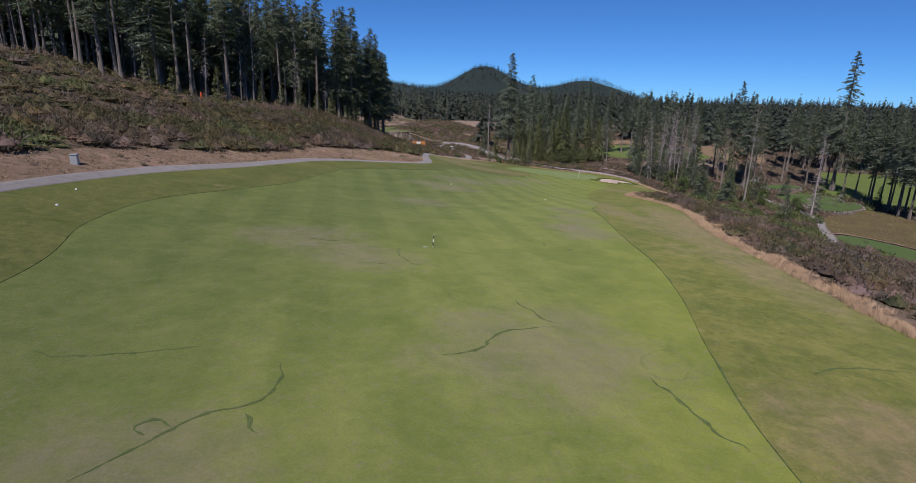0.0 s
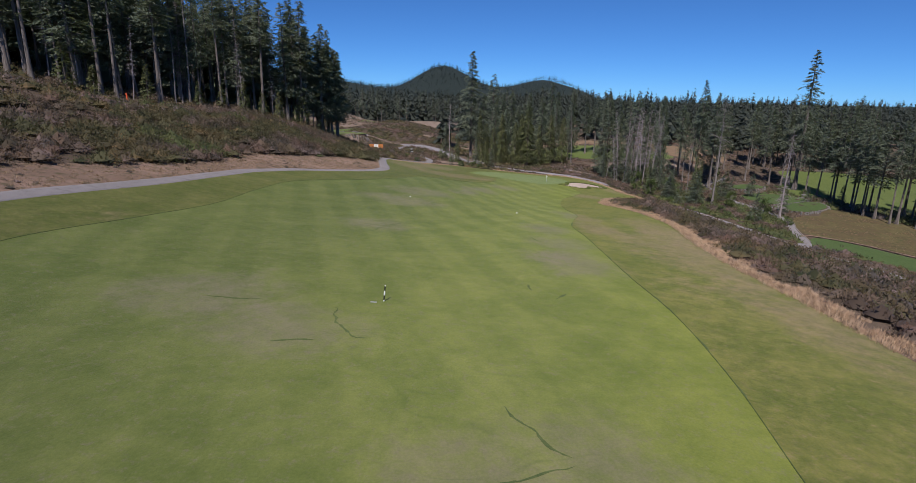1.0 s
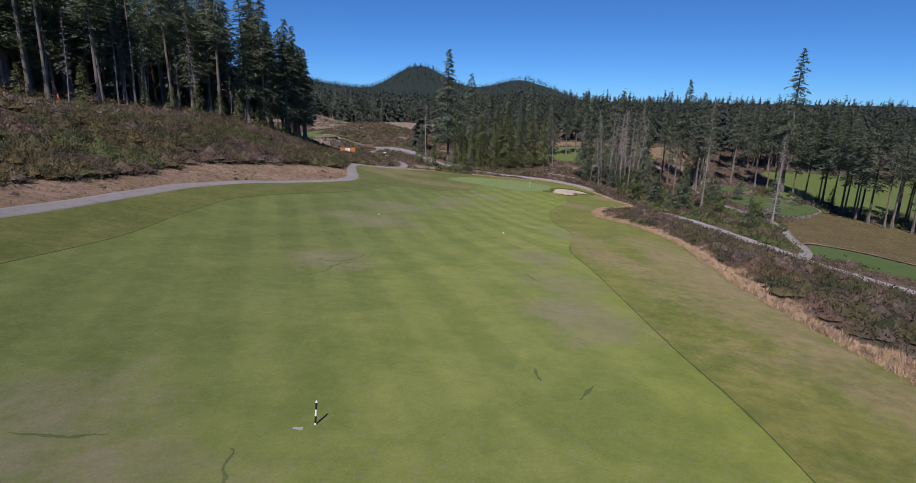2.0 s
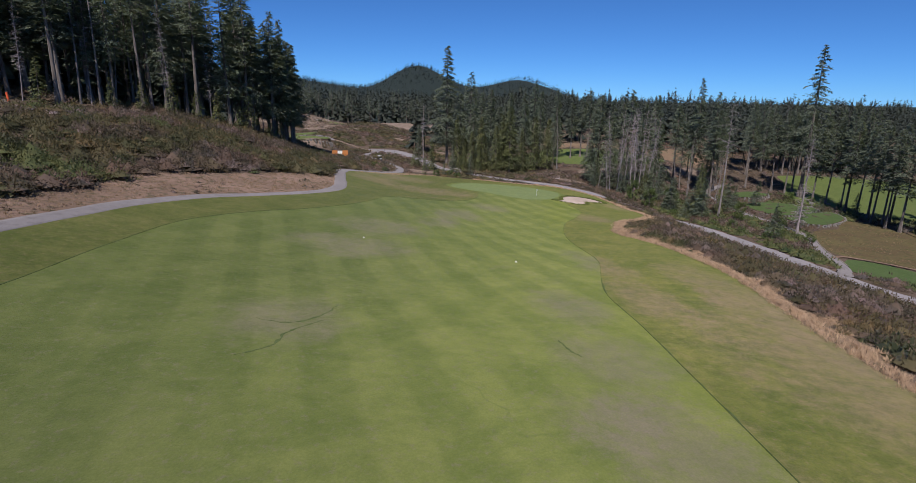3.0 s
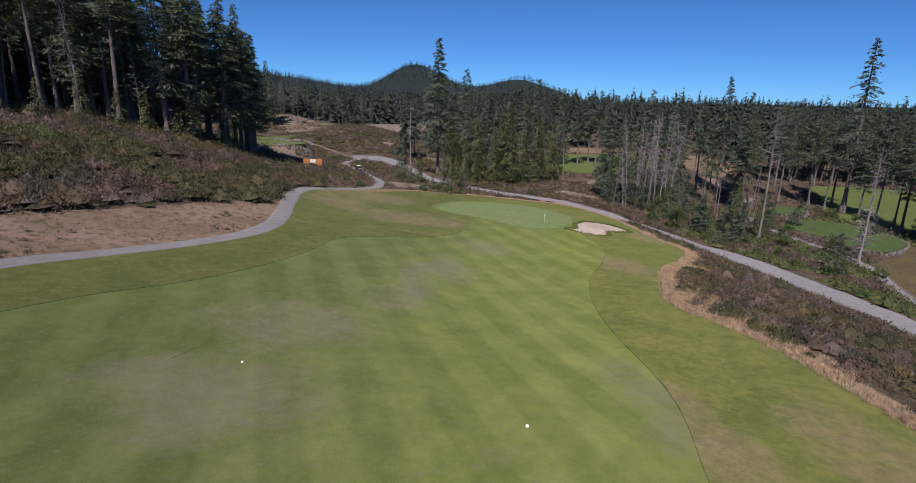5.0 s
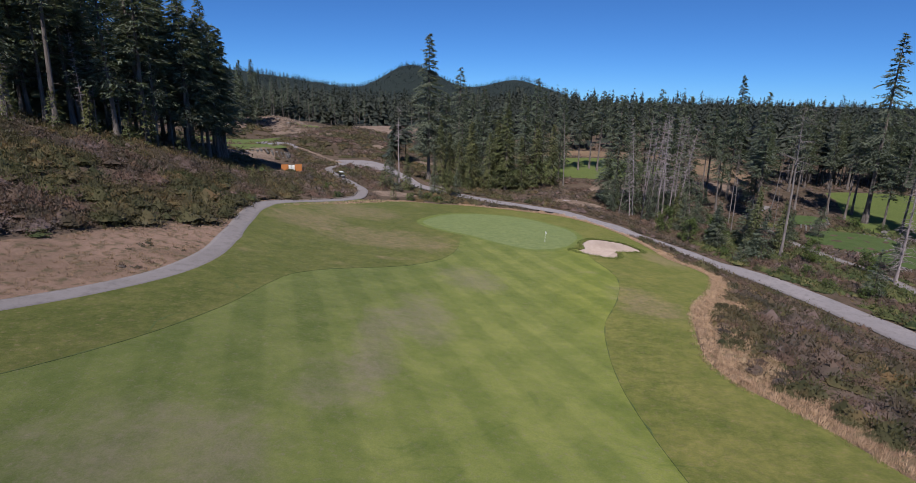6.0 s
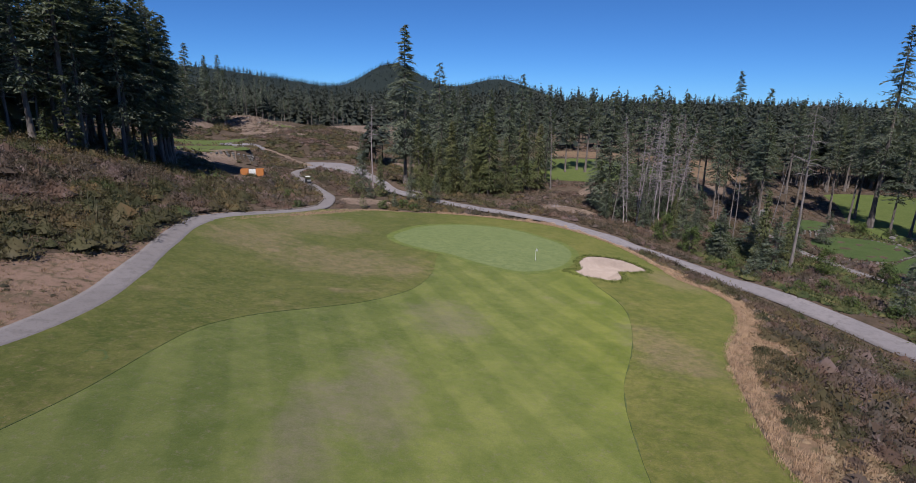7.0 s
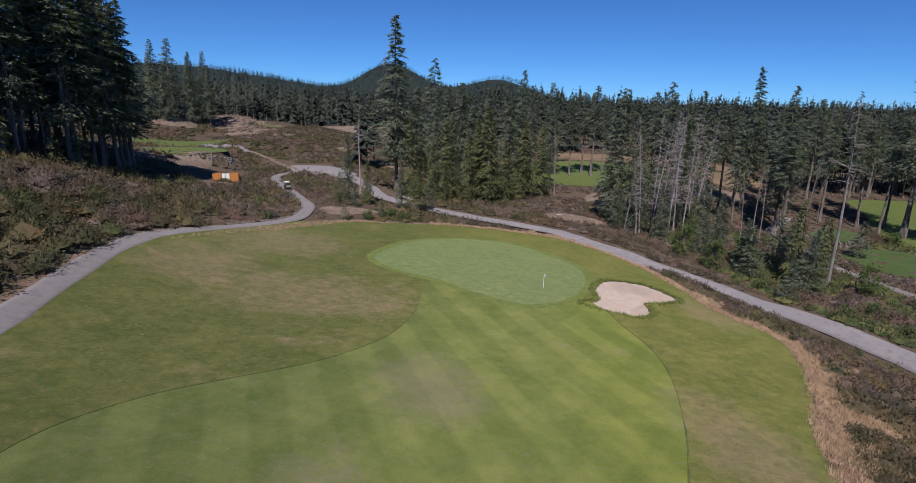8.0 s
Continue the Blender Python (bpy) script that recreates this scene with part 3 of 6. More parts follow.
def ribbon(name, line, width, mat, lift, label, category, thick=0.12, narrow=None):
    """A paved strip along a line, with thickness and slightly uneven edges."""
    t = np.gradient(line, axis=0)
    t /= np.linalg.norm(t, axis=1)[:, None]
    side = np.c_[t[:, 1], -t[:, 0]]
    s = np.arange(len(line))
    wide = width / 2 + 0.06 * np.sin(s * 0.7) + 0.05 * np.sin(s * 0.23 + 1)
    if narrow:
        wide = wide * (1 - narrow[2] * smooth(narrow[0], narrow[1], line[:, 1]))
    zc = land(line[:, 0], line[:, 1])
    prof = ((-1.0, -thick), (-1.0, 0.0), (-0.6, 0.02), (0.0, 0.03), (0.6, 0.02), (1.0, 0.0), (1.0, -thick))
    rows = []
    for u, dz in prof:
        xy = line + side * (wide * u)[:, None]
        z = 0.1 * zc + 0.9 * land(xy[:, 0], xy[:, 1])
        rows.append(np.c_[xy, z + lift + dz])
    v = np.stack(rows, 1).reshape(-1, 3)
    n, m = len(line), len(prof)
    i, j = np.meshgrid(np.arange(n - 1), np.arange(m - 1), indexing="ij")
    a = (i * m + j).ravel()
    return tagged(new(name, mesh_of(name, v, np.c_[a, a + m, a + m + 1, a + 1], mat)), label, category, kind="structure")


# ---- ground ----
def axis_steps(near_lo, near_hi, step, far_lo, far_hi):
    out = list(np.arange(near_lo, near_hi + 0.01, step))
    s, v = step, near_hi
    while v < far_hi:
        s *= 1.12
        v += s
        out.append(min(v, far_hi))
    s, v = step, near_lo
    while v > far_lo:
        s *= 1.12
        v -= s
        out.insert(0, max(v, far_lo))
    return np.array(out)


xs, ys = axis_steps(-60, 170, 1.6, -4500, 4500), axis_steps(-20, 330, 1.6, -1500, 4800)
gx, gy = (a.ravel() for a in np.meshgrid(xs, ys))
gz = land(gx, gy)
COVERS = (ROUGH_LINE, LOWER_FIELD, LOWER_FAIRWAY, LOWER_GREEN, APRON, FESCUE_LINE, DIRT_LINE)
under = np.full(len(gx), -99.0)
for cover in COVERS:
    under = np.maximum(under, depth_in(cover, gx, gy))
near_roads = (np.abs(gx) < 260) & (gy > -80) & (gy < 480)
for line, half_width in ((PATH_LINE, 1.35), (ROAD_LINE, 3.4), (LOWER_PATH, 1.4), (FIELD_TRACK, 1.0), (TRACK_LINE, 1.4), (UPPER_TRACK, 1.4)):
    under[near_roads] = np.maximum(under[near_roads], half_width + 1.6 - edge_distance(line, gx[near_roads], gy[near_roads], False))
gz = gz - 0.4 * smooth(0.6, 2.5, under)
wild = smooth(0.5, 4.0, -under) * (np.abs(gx) < 900) * (gy < 1200)
gz += wild * 0.25 * np.array([noise.noise(Vector((a * 0.33, b * 0.33, 0))) if abs(a) < 200 and b < 420 else 0 for a, b in zip(gx, gy)])
i, j = np.meshgrid(np.arange(len(ys) - 1), np.arange(len(xs) - 1), indexing="ij")
a = (i * len(xs) + j).ravel()
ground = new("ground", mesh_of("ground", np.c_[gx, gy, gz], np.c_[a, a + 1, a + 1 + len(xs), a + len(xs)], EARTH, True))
tagged(ground, "brown heathland soil running to the horizon", "ground", kind="structure")

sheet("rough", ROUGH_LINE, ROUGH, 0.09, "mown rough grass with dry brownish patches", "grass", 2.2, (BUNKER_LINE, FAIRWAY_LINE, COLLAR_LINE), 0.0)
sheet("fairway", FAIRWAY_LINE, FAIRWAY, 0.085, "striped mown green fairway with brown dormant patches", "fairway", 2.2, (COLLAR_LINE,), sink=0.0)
sheet("green_collar", COLLAR_LINE, COLLAR, 0.088, "slightly longer grass collar round the putting green", "grass", 2.0, (GREEN_LINE,), sink=0.0)
sheet("straw_verge", STRAW_WEDGE, TAN, 0.13, "strip of dry straw-coloured grass along the path", "grass", 1.5)
sheet("putting_green", GREEN_LINE, GREEN, 0.085, "smooth pale green closely mown putting green", "putting green", 1.6, sink=0.0)
sheet("sand_bunker", BUNKER_LINE, SAND, 0.05, "pale pinkish sand in a lobed bunker", "bunker", 0.7)
sheet("fescue_bank", FESCUE_LINE, TAN, 0.05, "dry straw-coloured fescue bank beside the rough", "grass", 2.0)
sheet("dirt_verge", DIRT_LINE, PINK, 0.05, "pinkish bare dirt and dry grass beside the path", "verge", 2.0)
sheet("lower_field", LOWER_FIELD, FIELD, 0.06, "olive and tan dry grass field in the valley", "field", 4.0)
sheet("gravel_apron", APRON, GRAVEL, 0.05, "wide pale gravel clearing where the road ends", "road", 2.0)
sheet("lower_fairway", LOWER_FAIRWAY, LUSH, 0.10, "bright green fairway in the valley behind trees", "fairway", 5.0)
sheet("lower_green", LOWER_GREEN, TEE, 0.12, "dark green mown grass in the valley", "grass", 3.0)
for line in (TEE_A, TEE_B, TEE_C):
    sheet("tee_box", line, TEE, 0.08, "raised dark green tee terrace with a stone edge", "tee", 1.6)
sheet("meadow", MEADOW, LUSH, 0.30, "green fairway between the far trees", "fairway", 6.0)
sheet("meadow_bank", MEADOW_TAN, TAN, 0.30, "tan dry grass bank between the far trees", "field", 6.0)
sheet("upper_green", UPPER_GREEN, LUSH, 0.08, "green terrace held by a stone wall", "grass", 2.0)
sheet("upper_fairway", UPPER_FAIRWAY, LUSH, 0.30, "sunlit green fairway behind the terrace", "fairway", 5.0)
sheet("far_bank", FAR_TAN, ROCKY, 0.5, "tan dry grass slope far down the valley", "field", 9.0)
sheet("far_green", FAR_GREEN, LUSH, 0.5, "small green patch far down the valley", "grass", 6.0)
STREAKS = (((-12, 13.9), (-10.8, 16), (-9.7, 17.9), (-8.1, 19), (-7.8, 21.2), (-8.3, 22.3)), ((-1.1, 24.2), (0.9, 25.4), (2.3, 27.9), (5.5, 29.3)),
           ((9, 23.4), (9.6, 21.9), (10.3, 19.2), (11, 17.8)), ((3.4, 33.4), (4.6, 31), (5.5, 29.8)), ((-11.2, 16.3), (-11.7, 16.9), (-11.1, 17.4), (-10.4, 17)),
           ((-7.3, 16.9), (-7.8, 17.2), (-8.3, 18.1)), ((-19.2, 21.8), (-17.9, 21.4), (-14.8, 22.4), (-12.6, 23.4)), ((17.9, 25), (20.2, 26.2), (24.1, 26.4)))
STREAKS_FURTHER = (((-14, 45.4), (-12, 45.2), (-10.4, 45.4)), ((-5.7, 44.6), (-5.2, 42.2), (-4.1, 40.4), (-3.3, 40.2)), ((-8, 75.5), (-5.4, 75.1), (-3.7, 77.2), (-3.1, 79.6)),
                   ((-7.5, 68.9), (-5.8, 70.7), (-5.4, 73), (-3.5, 76)), ((12.2, 73.2), (12.7, 70)), ((-8.2, 39.2), (-5.9, 39.7)), ((7.9, 52.1), (7.9, 50.5)),
                   ((9.3, 48.6), (10.5, 50.1)), ((-7.3, 105.6), (-6, 108)), ((-7.3, 126.3), (-7.2, 129.8), (-5.6, 131.6)),
                   ((-6.2, 139.2), (-6.1, 140.6), (-5, 140.4), (-4.5, 139.2), (-5.5, 138.7), (-6.2, 139.1)), ((-5.3, 153.7), (-3.9, 152.4), (-2.1, 150.7)), ((0.5, 158.9), (2.5, 162.1)))


def streak(points):
    """A ragged vein of darker, longer grass in the turf."""
    rng = np.random.default_rng(int(abs(points[0][0] * 10 + points[0][1])))
    line = spline(points, 0.22)
    line += np.array([noise.noise(Vector((*p, 0)) * 1.3) for p in line])[:, None] * 0.22
    t = np.gradient(line, axis=0)
    t /= np.linalg.norm(t, axis=1)[:, None] + 1e-9
    side = np.c_[t[:, 1], -t[:, 0]]
    s = np.linspace(0, 1, len(line))
    wide = (0.012 + 0.07 * np.sin(s * math.pi) ** 0.7) * (0.7 + 0.8 * np.sin(s * 23 + points[0][0]) ** 2) * rng.uniform(0.5, 1.2, len(line))
    v = []
    for u, up in ((-1, 0.0), (0, 0.004), (1, 0.0)):
        xy = line + side * (wide * u * rng.uniform(0.6, 1.4, len(line)))[:, None]
        v.append(np.c_[xy, land(xy[:, 0], xy[:, 1]) + (0.10 if inside(ROUGH_LINE, *xy[:1].T)[0] and not inside(FAIRWAY_LINE, *xy[:1].T)[0] else 0.095) + up])
    v = np.stack(v, 1).reshape(-1, 3)
    a = (np.arange(len(line) - 1)[:, None] * 3 + np.arange(2)[None]).ravel()
    ob = new("grass_streak", mesh_of("grass_streak", v, np.c_[a, a + 1, a + 4, a + 3], STREAK, True))
    tagged(ob, "thin winding vein of dark lush grass", "grass", kind="structure")


for points in (*STREAKS, *STREAKS_FURTHER):
    streak(points)


def fringe(line):
    """The longer, darker grass where the rough begins, ragged on its outer side."""
    line = np.vstack([line, line[:1]])
    line = line[(line[:, 1] > -20) & (depth_in(COLLAR_LINE, line[:, 0], line[:, 1]) < -0.6) & (depth_in(BUNKER_LINE, line[:, 0], line[:, 1]) < -1.5) & (line[:, 1] < 176)]
    t = np.gradient(line, axis=0)
    side = np.c_[t[:, 1], -t[:, 0]] / (np.linalg.norm(t, axis=1)[:, None] + 1e-9)
    w = np.array([0.03 + 0.30 * max(0.0, 0.05 + noise.noise(Vector((p[0] * 0.5, p[1] * 0.5, 4.0)))) for p in line])
    rows = []
    for u, up in ((0.03, 0.004), (-0.5, 0.05), (-1.0, 0.0)):
        xy = line + side * (w * u)[:, None]
        rows.append(np.c_[xy, land(xy[:, 0], xy[:, 1]) + 0.096 + up])
    v = np.stack(rows, 1).reshape(-1, 3)
    a = (np.arange(len(line) - 1)[:, None] * 3 + np.arange(2)[None]).ravel()
    far = np.repeat(np.linalg.norm(np.diff(line, axis=0), axis=1) < 5, 2)
    ob = new("rough_fringe", mesh_of("rough_fringe", v, np.c_[a, a + 1, a + 4, a + 3][far], STREAK, True))
    tagged(ob, "ragged edge of longer dark grass round the fairway", "grass", kind="structure")


fringe(spline(FAIRWAY_LINE, 0.5))
ribbon("cart_path", PATH_LINE, 2.7, CONCRETE, 0.055, "grey concrete cart path winding along the rough", "path")
BARE = (((-88, 470), (-80, 486), (-64, 490), (-52, 478), (-62, 464), (-76, 460)), ((-44, 392), (-38, 400), (-26, 398), (-24, 390), (-34, 386)),
        ((8, 236), (12, 241), (18, 246), (14, 250), (6, 247), (3, 240)), ((60, 256), (66, 264), (76, 262), (78, 254), (68, 250)),
        ((-34, 258), (-29, 264), (-21, 267), (-22, 262), (-28, 256)), ((-45, 291), (-41, 301), (-36, 300), (-33, 285), (-37, 279)), ((16, 352), (22, 360), (34, 358), (36, 350), (26, 346)), ((120, 300), (128, 312), (150, 316), (158, 306), (140, 296)), ((-104, 422), (-100, 436), (-92, 444), (-82, 438), (-80, 424), (-90, 417)),
        ((-64, 276), (-56, 284), (-40, 286), (-34, 278), (-48, 272)), ((84, 286), (92, 300), (108, 302), (112, 290), (98, 282)), ((-66, 430), (-58, 442), (-44, 440), (-48, 426)), ((-4, 374), (-2, 384), (3, 386), (4, 378), (0, 372)))
RIDGE = frayed(spline([(-104, 468), (-92, 446), (-74, 436), (-56, 438), (-42, 448), (-33, 470), (-34, 496), (-50, 516), (-76, 512), (-96, 494)], 2.0, True), 4.0, 5.0)
BARE_LINES = [spline(corners, 2.0, True) for corners in BARE]
sheet("rocky_ridge", RIDGE, ROCKY, 0.30, "bare pinkish rock and gravel on the valley ridge", "rock", 4.0)
sheet("gravel_patch", spline([(-57, 350), (-50, 359), (-39, 353), (-35, 345), (-46, 342)], 1.5, True), GRAVEL, 0.20, "pale gravel patch beside the terrace", "gravel", 2.0)
for corners in BARE:
    sheet("dirt_patch", spline(corners, 2.0, True), ROCKY, 0.30, "bare pinkish dirt showing through the heath", "dirt", 3.0)
ribbon("gravel_road", frayed(ROAD_LINE, 0.5), 6.8, GRAVEL, 0.03, "grey gravel service road below the green", "road", narrow=(206, 236, 0.36))
ribbon("dirt_track", frayed(TRACK_LINE, 1.3), 2.3, ROCKY, 0.06, "pale dirt track winding through the heath", "path")
ribbon("dirt_track", frayed(UPPER_TRACK, 0.6), 3.4, GRAVEL, 0.06, "pale dirt track over the rocky mound", "path")
ribbon("dirt_track", frayed(FIELD_TRACK, 0.5), 1.1, PINK, 0.11, "pale sandy track along the valley field", "path")
ribbon("lower_path", LOWER_PATH, 2.8, CONCRETE, 0.10, "pale concrete cart path in the valley", "path")

# ---- plants ----


def tube(points, radii, sides=7):
    """Vertices and quads of a bent, tapered limb."""
    p, r = np.array(points, float), np.array(radii, float)
    t = np.gradient(p, axis=0)
    t /= np.linalg.norm(t, axis=1)[:, None] + 1e-9
    ref = np.where(np.abs(t[:, 2:3]) > 0.8, np.array([[1.0, 0, 0]]), np.array([[0, 0, 1.0]]))
    u = np.cross(t, ref)
    u /= np.linalg.norm(u, axis=1)[:, None] + 1e-9
    w = np.cross(t, u)
    ang = np.arange(sides) * 2 * math.pi / sides
    v = p[:, None] + r[:, None, None] * (u[:, None] * np.cos(ang)[None, :, None] + w[:, None] * np.sin(ang)[None, :, None])
    n = len(p)
    i, j = np.meshgrid(np.arange(n - 1), np.arange(sides), indexing="ij")
    a, b = (i * sides + j).ravel(), (i * sides + (j + 1) % sides).ravel()
    return v.reshape(-1, 3), np.c_[a, b, b + sides, a + sides]


def joined(pieces):
    vs, fs, n = [], [], 0
    for v, f in pieces:
        vs.append(v)
        fs.append(f + n)
        n += len(v)
    return np.concatenate(vs), np.concatenate(fs)


def sprays(centre, out, size, rng, droop=0.25, slim=1.0):
    """Slender foliage sprays at each centre, pointing along out."""
    n = len(centre)
    out = out + rng.normal(0, 0.35, (n, 3))
    out[:, 2] -= droop * rng.uniform(0.2, 1.4, n)
    out /= np.linalg.norm(out, axis=1)[:, None]
    side = np.cross(out, np.array([0, 0, 1.0]) + rng.normal(0, 0.35, (n, 3)))
    side /= np.linalg.norm(side, axis=1)[:, None] + 1e-9
    up = np.cross(side, out)
    ln, wd = size * rng.uniform(0.6, 1.4, n)[:, None], size * slim * rng.uniform(0.20, 0.42, n)[:, None]
    v = np.stack([centre - side * wd - up * wd * 0.3, centre + side * wd + up * wd * 0.3, centre + out * ln], 1)
    return v.reshape(-1, 3), np.arange(n * 3).reshape(-1, 3)


def conifer(seed, height, radius, crown_from, branches, per, spray, ragged=0.3, droop=0.25, lean=0.01, thick=None, dead_stubs=14, sharp=0.8):
    """Trunk (with bare stubs) and crown of a fir: whorled, drooping boughs that carry many small sprays."""
    rng = np.random.default_rng(seed)
    thick = thick or height * 0.0105
    k = np.linspace(0, 1, 10)
    bend = np.c_[np.sin(k * 2.2 + seed) * height * lean, np.cos(k * 1.7 + seed * 2) * height * lean, k * height]
    bend[:, :2] -= bend[0, :2]
    trunk = [tube(bend, thick * (1.04 - k) ** 0.8 * (1 + 0.6 * np.exp(-k * 40)), 8)]
    axis = lambda h: np.array([np.interp(h, bend[:, 2], bend[:, m]) for m in range(3)])  # noqa: E731
    for _ in range(dead_stubs):
        h, a = height * rng.uniform(0.12, max(crown_from, 0.2) + 0.05), rng.uniform(0, 6.283)
        ln = rng.uniform(0.5, 1.9)
        p = axis(h)
        d = np.array([math.cos(a), math.sin(a), rng.uniform(-0.5, 0.2)])
        trunk.append(tube([p, p + d * ln * 0.5, p + d * ln + np.array([0, 0, -0.15 * ln])], [0.05, 0.035, 0.012], 3))
    centres, outs, sizes = [], [], []
    gap_a, gap_h = rng.uniform(0, 6.283, 5), rng.uniform(min(crown_from, 0.8), 0.9, 5)
    for b in range(branches):
        u = (b + rng.uniform(0, 1)) / branches
        h = crown_from + (1 - crown_from) * (1 - (1 - u) ** 0.9)
        a = rng.uniform(0, 6.283)
        prof = (1 - (h - crown_from) / (1 - crown_from)) ** sharp
        low = min(1.0, 0.45 + (h - crown_from) / (1 - crown_from) * 3.5)
        ln = radius * prof * low * rng.uniform(1 - ragged * 1.6, 1 + ragged) + min(0.25, height * 0.006)
        for ga, gh in zip(gap_a, gap_h):
            if abs((a - ga + 3.14) % 6.283 - 3.14) < 0.6 and abs(h - gh) < 0.035:
                ln *= 0.35
        p = axis(h * height)
        rise = 0.35 * (h - 0.55)
        d = np.array([math.cos(a), math.sin(a), rise])
        m = max(2, int(per * (0.35 + 0.65 * ln / radius)))
        s = np.sqrt(rng.uniform(0.03, 1.0, m))
        c = p + d * (s * ln)[:, None]
        c[:, 2] -= droop * ln * s**2 * rng.uniform(0.6, 1.2)
        fan = rng.normal(0, 0.16 * ln, m) * (0.25 + s)
        c[:, 0] += -math.sin(a) * fan
        c[:, 1] += math.cos(a) * fan
        o = np.tile(d, (m, 1))
        o[:, 0] += -math.sin(a) * np.sign(fan) * 0.5
        o[:, 1] += math.cos(a) * np.sign(fan) * 0.5
        centres.append(c)
        outs.append(o)
        if ln > 1.8 and b % 2 and height > 5:
            q = p + d * ln * 0.7
            q[2] -= droop * ln * 0.45
            trunk.append(tube([p, q], [0.06, 0.02], 3))
    centres, outs = np.concatenate(centres), np.concatenate(outs)
    return joined(trunk), sprays(centres, outs, spray, rng, droop, 0.62)


def dead_tree(seed, height, thick, limbs, reach, lean=0.02, low=0.25, sag=0.1):
    """A bare grey trunk with thin broken branches."""
    rng = np.random.default_rng(seed)
    k = np.linspace(0, 1, 10)
    bend = np.c_[k**1.3 * height * lean + 0.1 * np.sin(k * 7 + seed), 0.12 * np.sin(k * 6 + seed * 3), k * height]
    bend[:, :2] -= bend[0, :2]
    out = [tube(bend, thick * (1.03 - k) ** 0.75 * (1 + 0.5 * np.exp(-k * 35)), 8)]
    for _ in range(limbs):
        h, a = rng.uniform(low, 0.97), rng.uniform(0, 6.283)
        p = np.array([np.interp(h * height, bend[:, 2], bend[:, m]) for m in range(3)])
        ln = reach * rng.uniform(0.25, 1.0) * (1.15 - h * 0.8)
        d = np.array([math.cos(a), math.sin(a), rng.uniform(-0.35, 0.45)])
        q, e = p + d * ln * 0.5, p + d * ln
        e[2] += rng.uniform(-sag * 3, sag) * ln
        r = thick * (0.48 if limbs < 60 else 0.24) * (1.2 - h)
        out.append(tube([p, q, e], [r + 0.015, r * 0.6 + 0.012, 0.01], 4))
        for _ in range(2):
            s = rng.uniform(0.4, 0.95)
            f = p + (e - p) * s
            g = f + np.array([d[0] + rng.normal(0, 0.6), d[1] + rng.normal(0, 0.6), rng.uniform(-0.7, 0.3)]) * ln * 0.28
            out.append(tube([f, g], [0.034, 0.012], 3))
    return joined(out)


def leafy_tree(seed, height, radius, clumps, leaves, size):
    """A bushy broadleaf: forked stem and a crown of leaf clumps with gaps."""
    rng = np.random.default_rng(seed)
    stem = [tube([(0, 0, 0), (0.1, 0.05, height * 0.35), (0.05, 0.15, height * 0.75)], [height * 0.022, height * 0.015, 0.03], 7)]
    cs, os_ = [], []
    for _ in range(clumps):
        a, h = rng.uniform(0, 6.283), rng.uniform(0.12, 0.97)
        r = radius * math.sin(min(1, 0.25 + h) * 2.4) * rng.uniform(0.3, 1.0)
        c = np.array([math.cos(a) * r, math.sin(a) * r, h * height])
        if h > 0.25:
            stem.append(tube([(0.05, 0.05, h * height * 0.6), c], [0.05, 0.015], 3))
        d = rng.normal(0, 1, (leaves, 3))
        d /= np.linalg.norm(d, axis=1)[:, None]
        cs.append(c + d * rng.uniform(0.2, 0.5, (leaves, 1)) * radius * 0.55)
        os_.append(d)
    return joined(stem), sprays(np.concatenate(cs), np.concatenate(os_), size, rng, 0.2)


def plant(name, label, category, trunk, crown, bark_mat, leaf_mat, group=""):
    """A thing with a trunk and (perhaps) a crown, at the origin."""
    ob = tagged(new(name), label, category, group)
    child("trunk", mesh_of("trunk", *trunk, bark_mat, True), ob)
    if crown is not None:
        child("crown", mesh_of("crown", *crown, leaf_mat), ob)
    return ob


def set_down(ob, x, y, turn=0.0, size=1.0, sunk=0.25, lean=(0, 0)):
    return pose(x, y, at(x, y) - sunk, lean[0], lean[1], turn) @ Matrix.Scale(size, 4)


class Stand:
    """Kinds of plant, each built once; later ones are copies at other places."""

    def __init__(self):
        self.models, self.used = {}, set()

    def add(self, key, ob, height):
        self.models[key] = (ob, height)

    def put(self, key, x, y, height, turn, lean=(0, 0), sunk=0.25):
        ob, h = self.models[key]
        wide = 0.85 + 0.4 * ((x * 7.31 + y * 3.17) % 1)
        m = set_down(ob, x, y, turn, height / h, sunk, lean) @ Matrix.Diagonal((wide, wide, 1, 1))
        if key not in self.used:
            self.used.add(key)
            ob.matrix_basis = m
            return ob
        c = copy_thing(ob, Matrix())
        c.matrix_basis = m
        return c


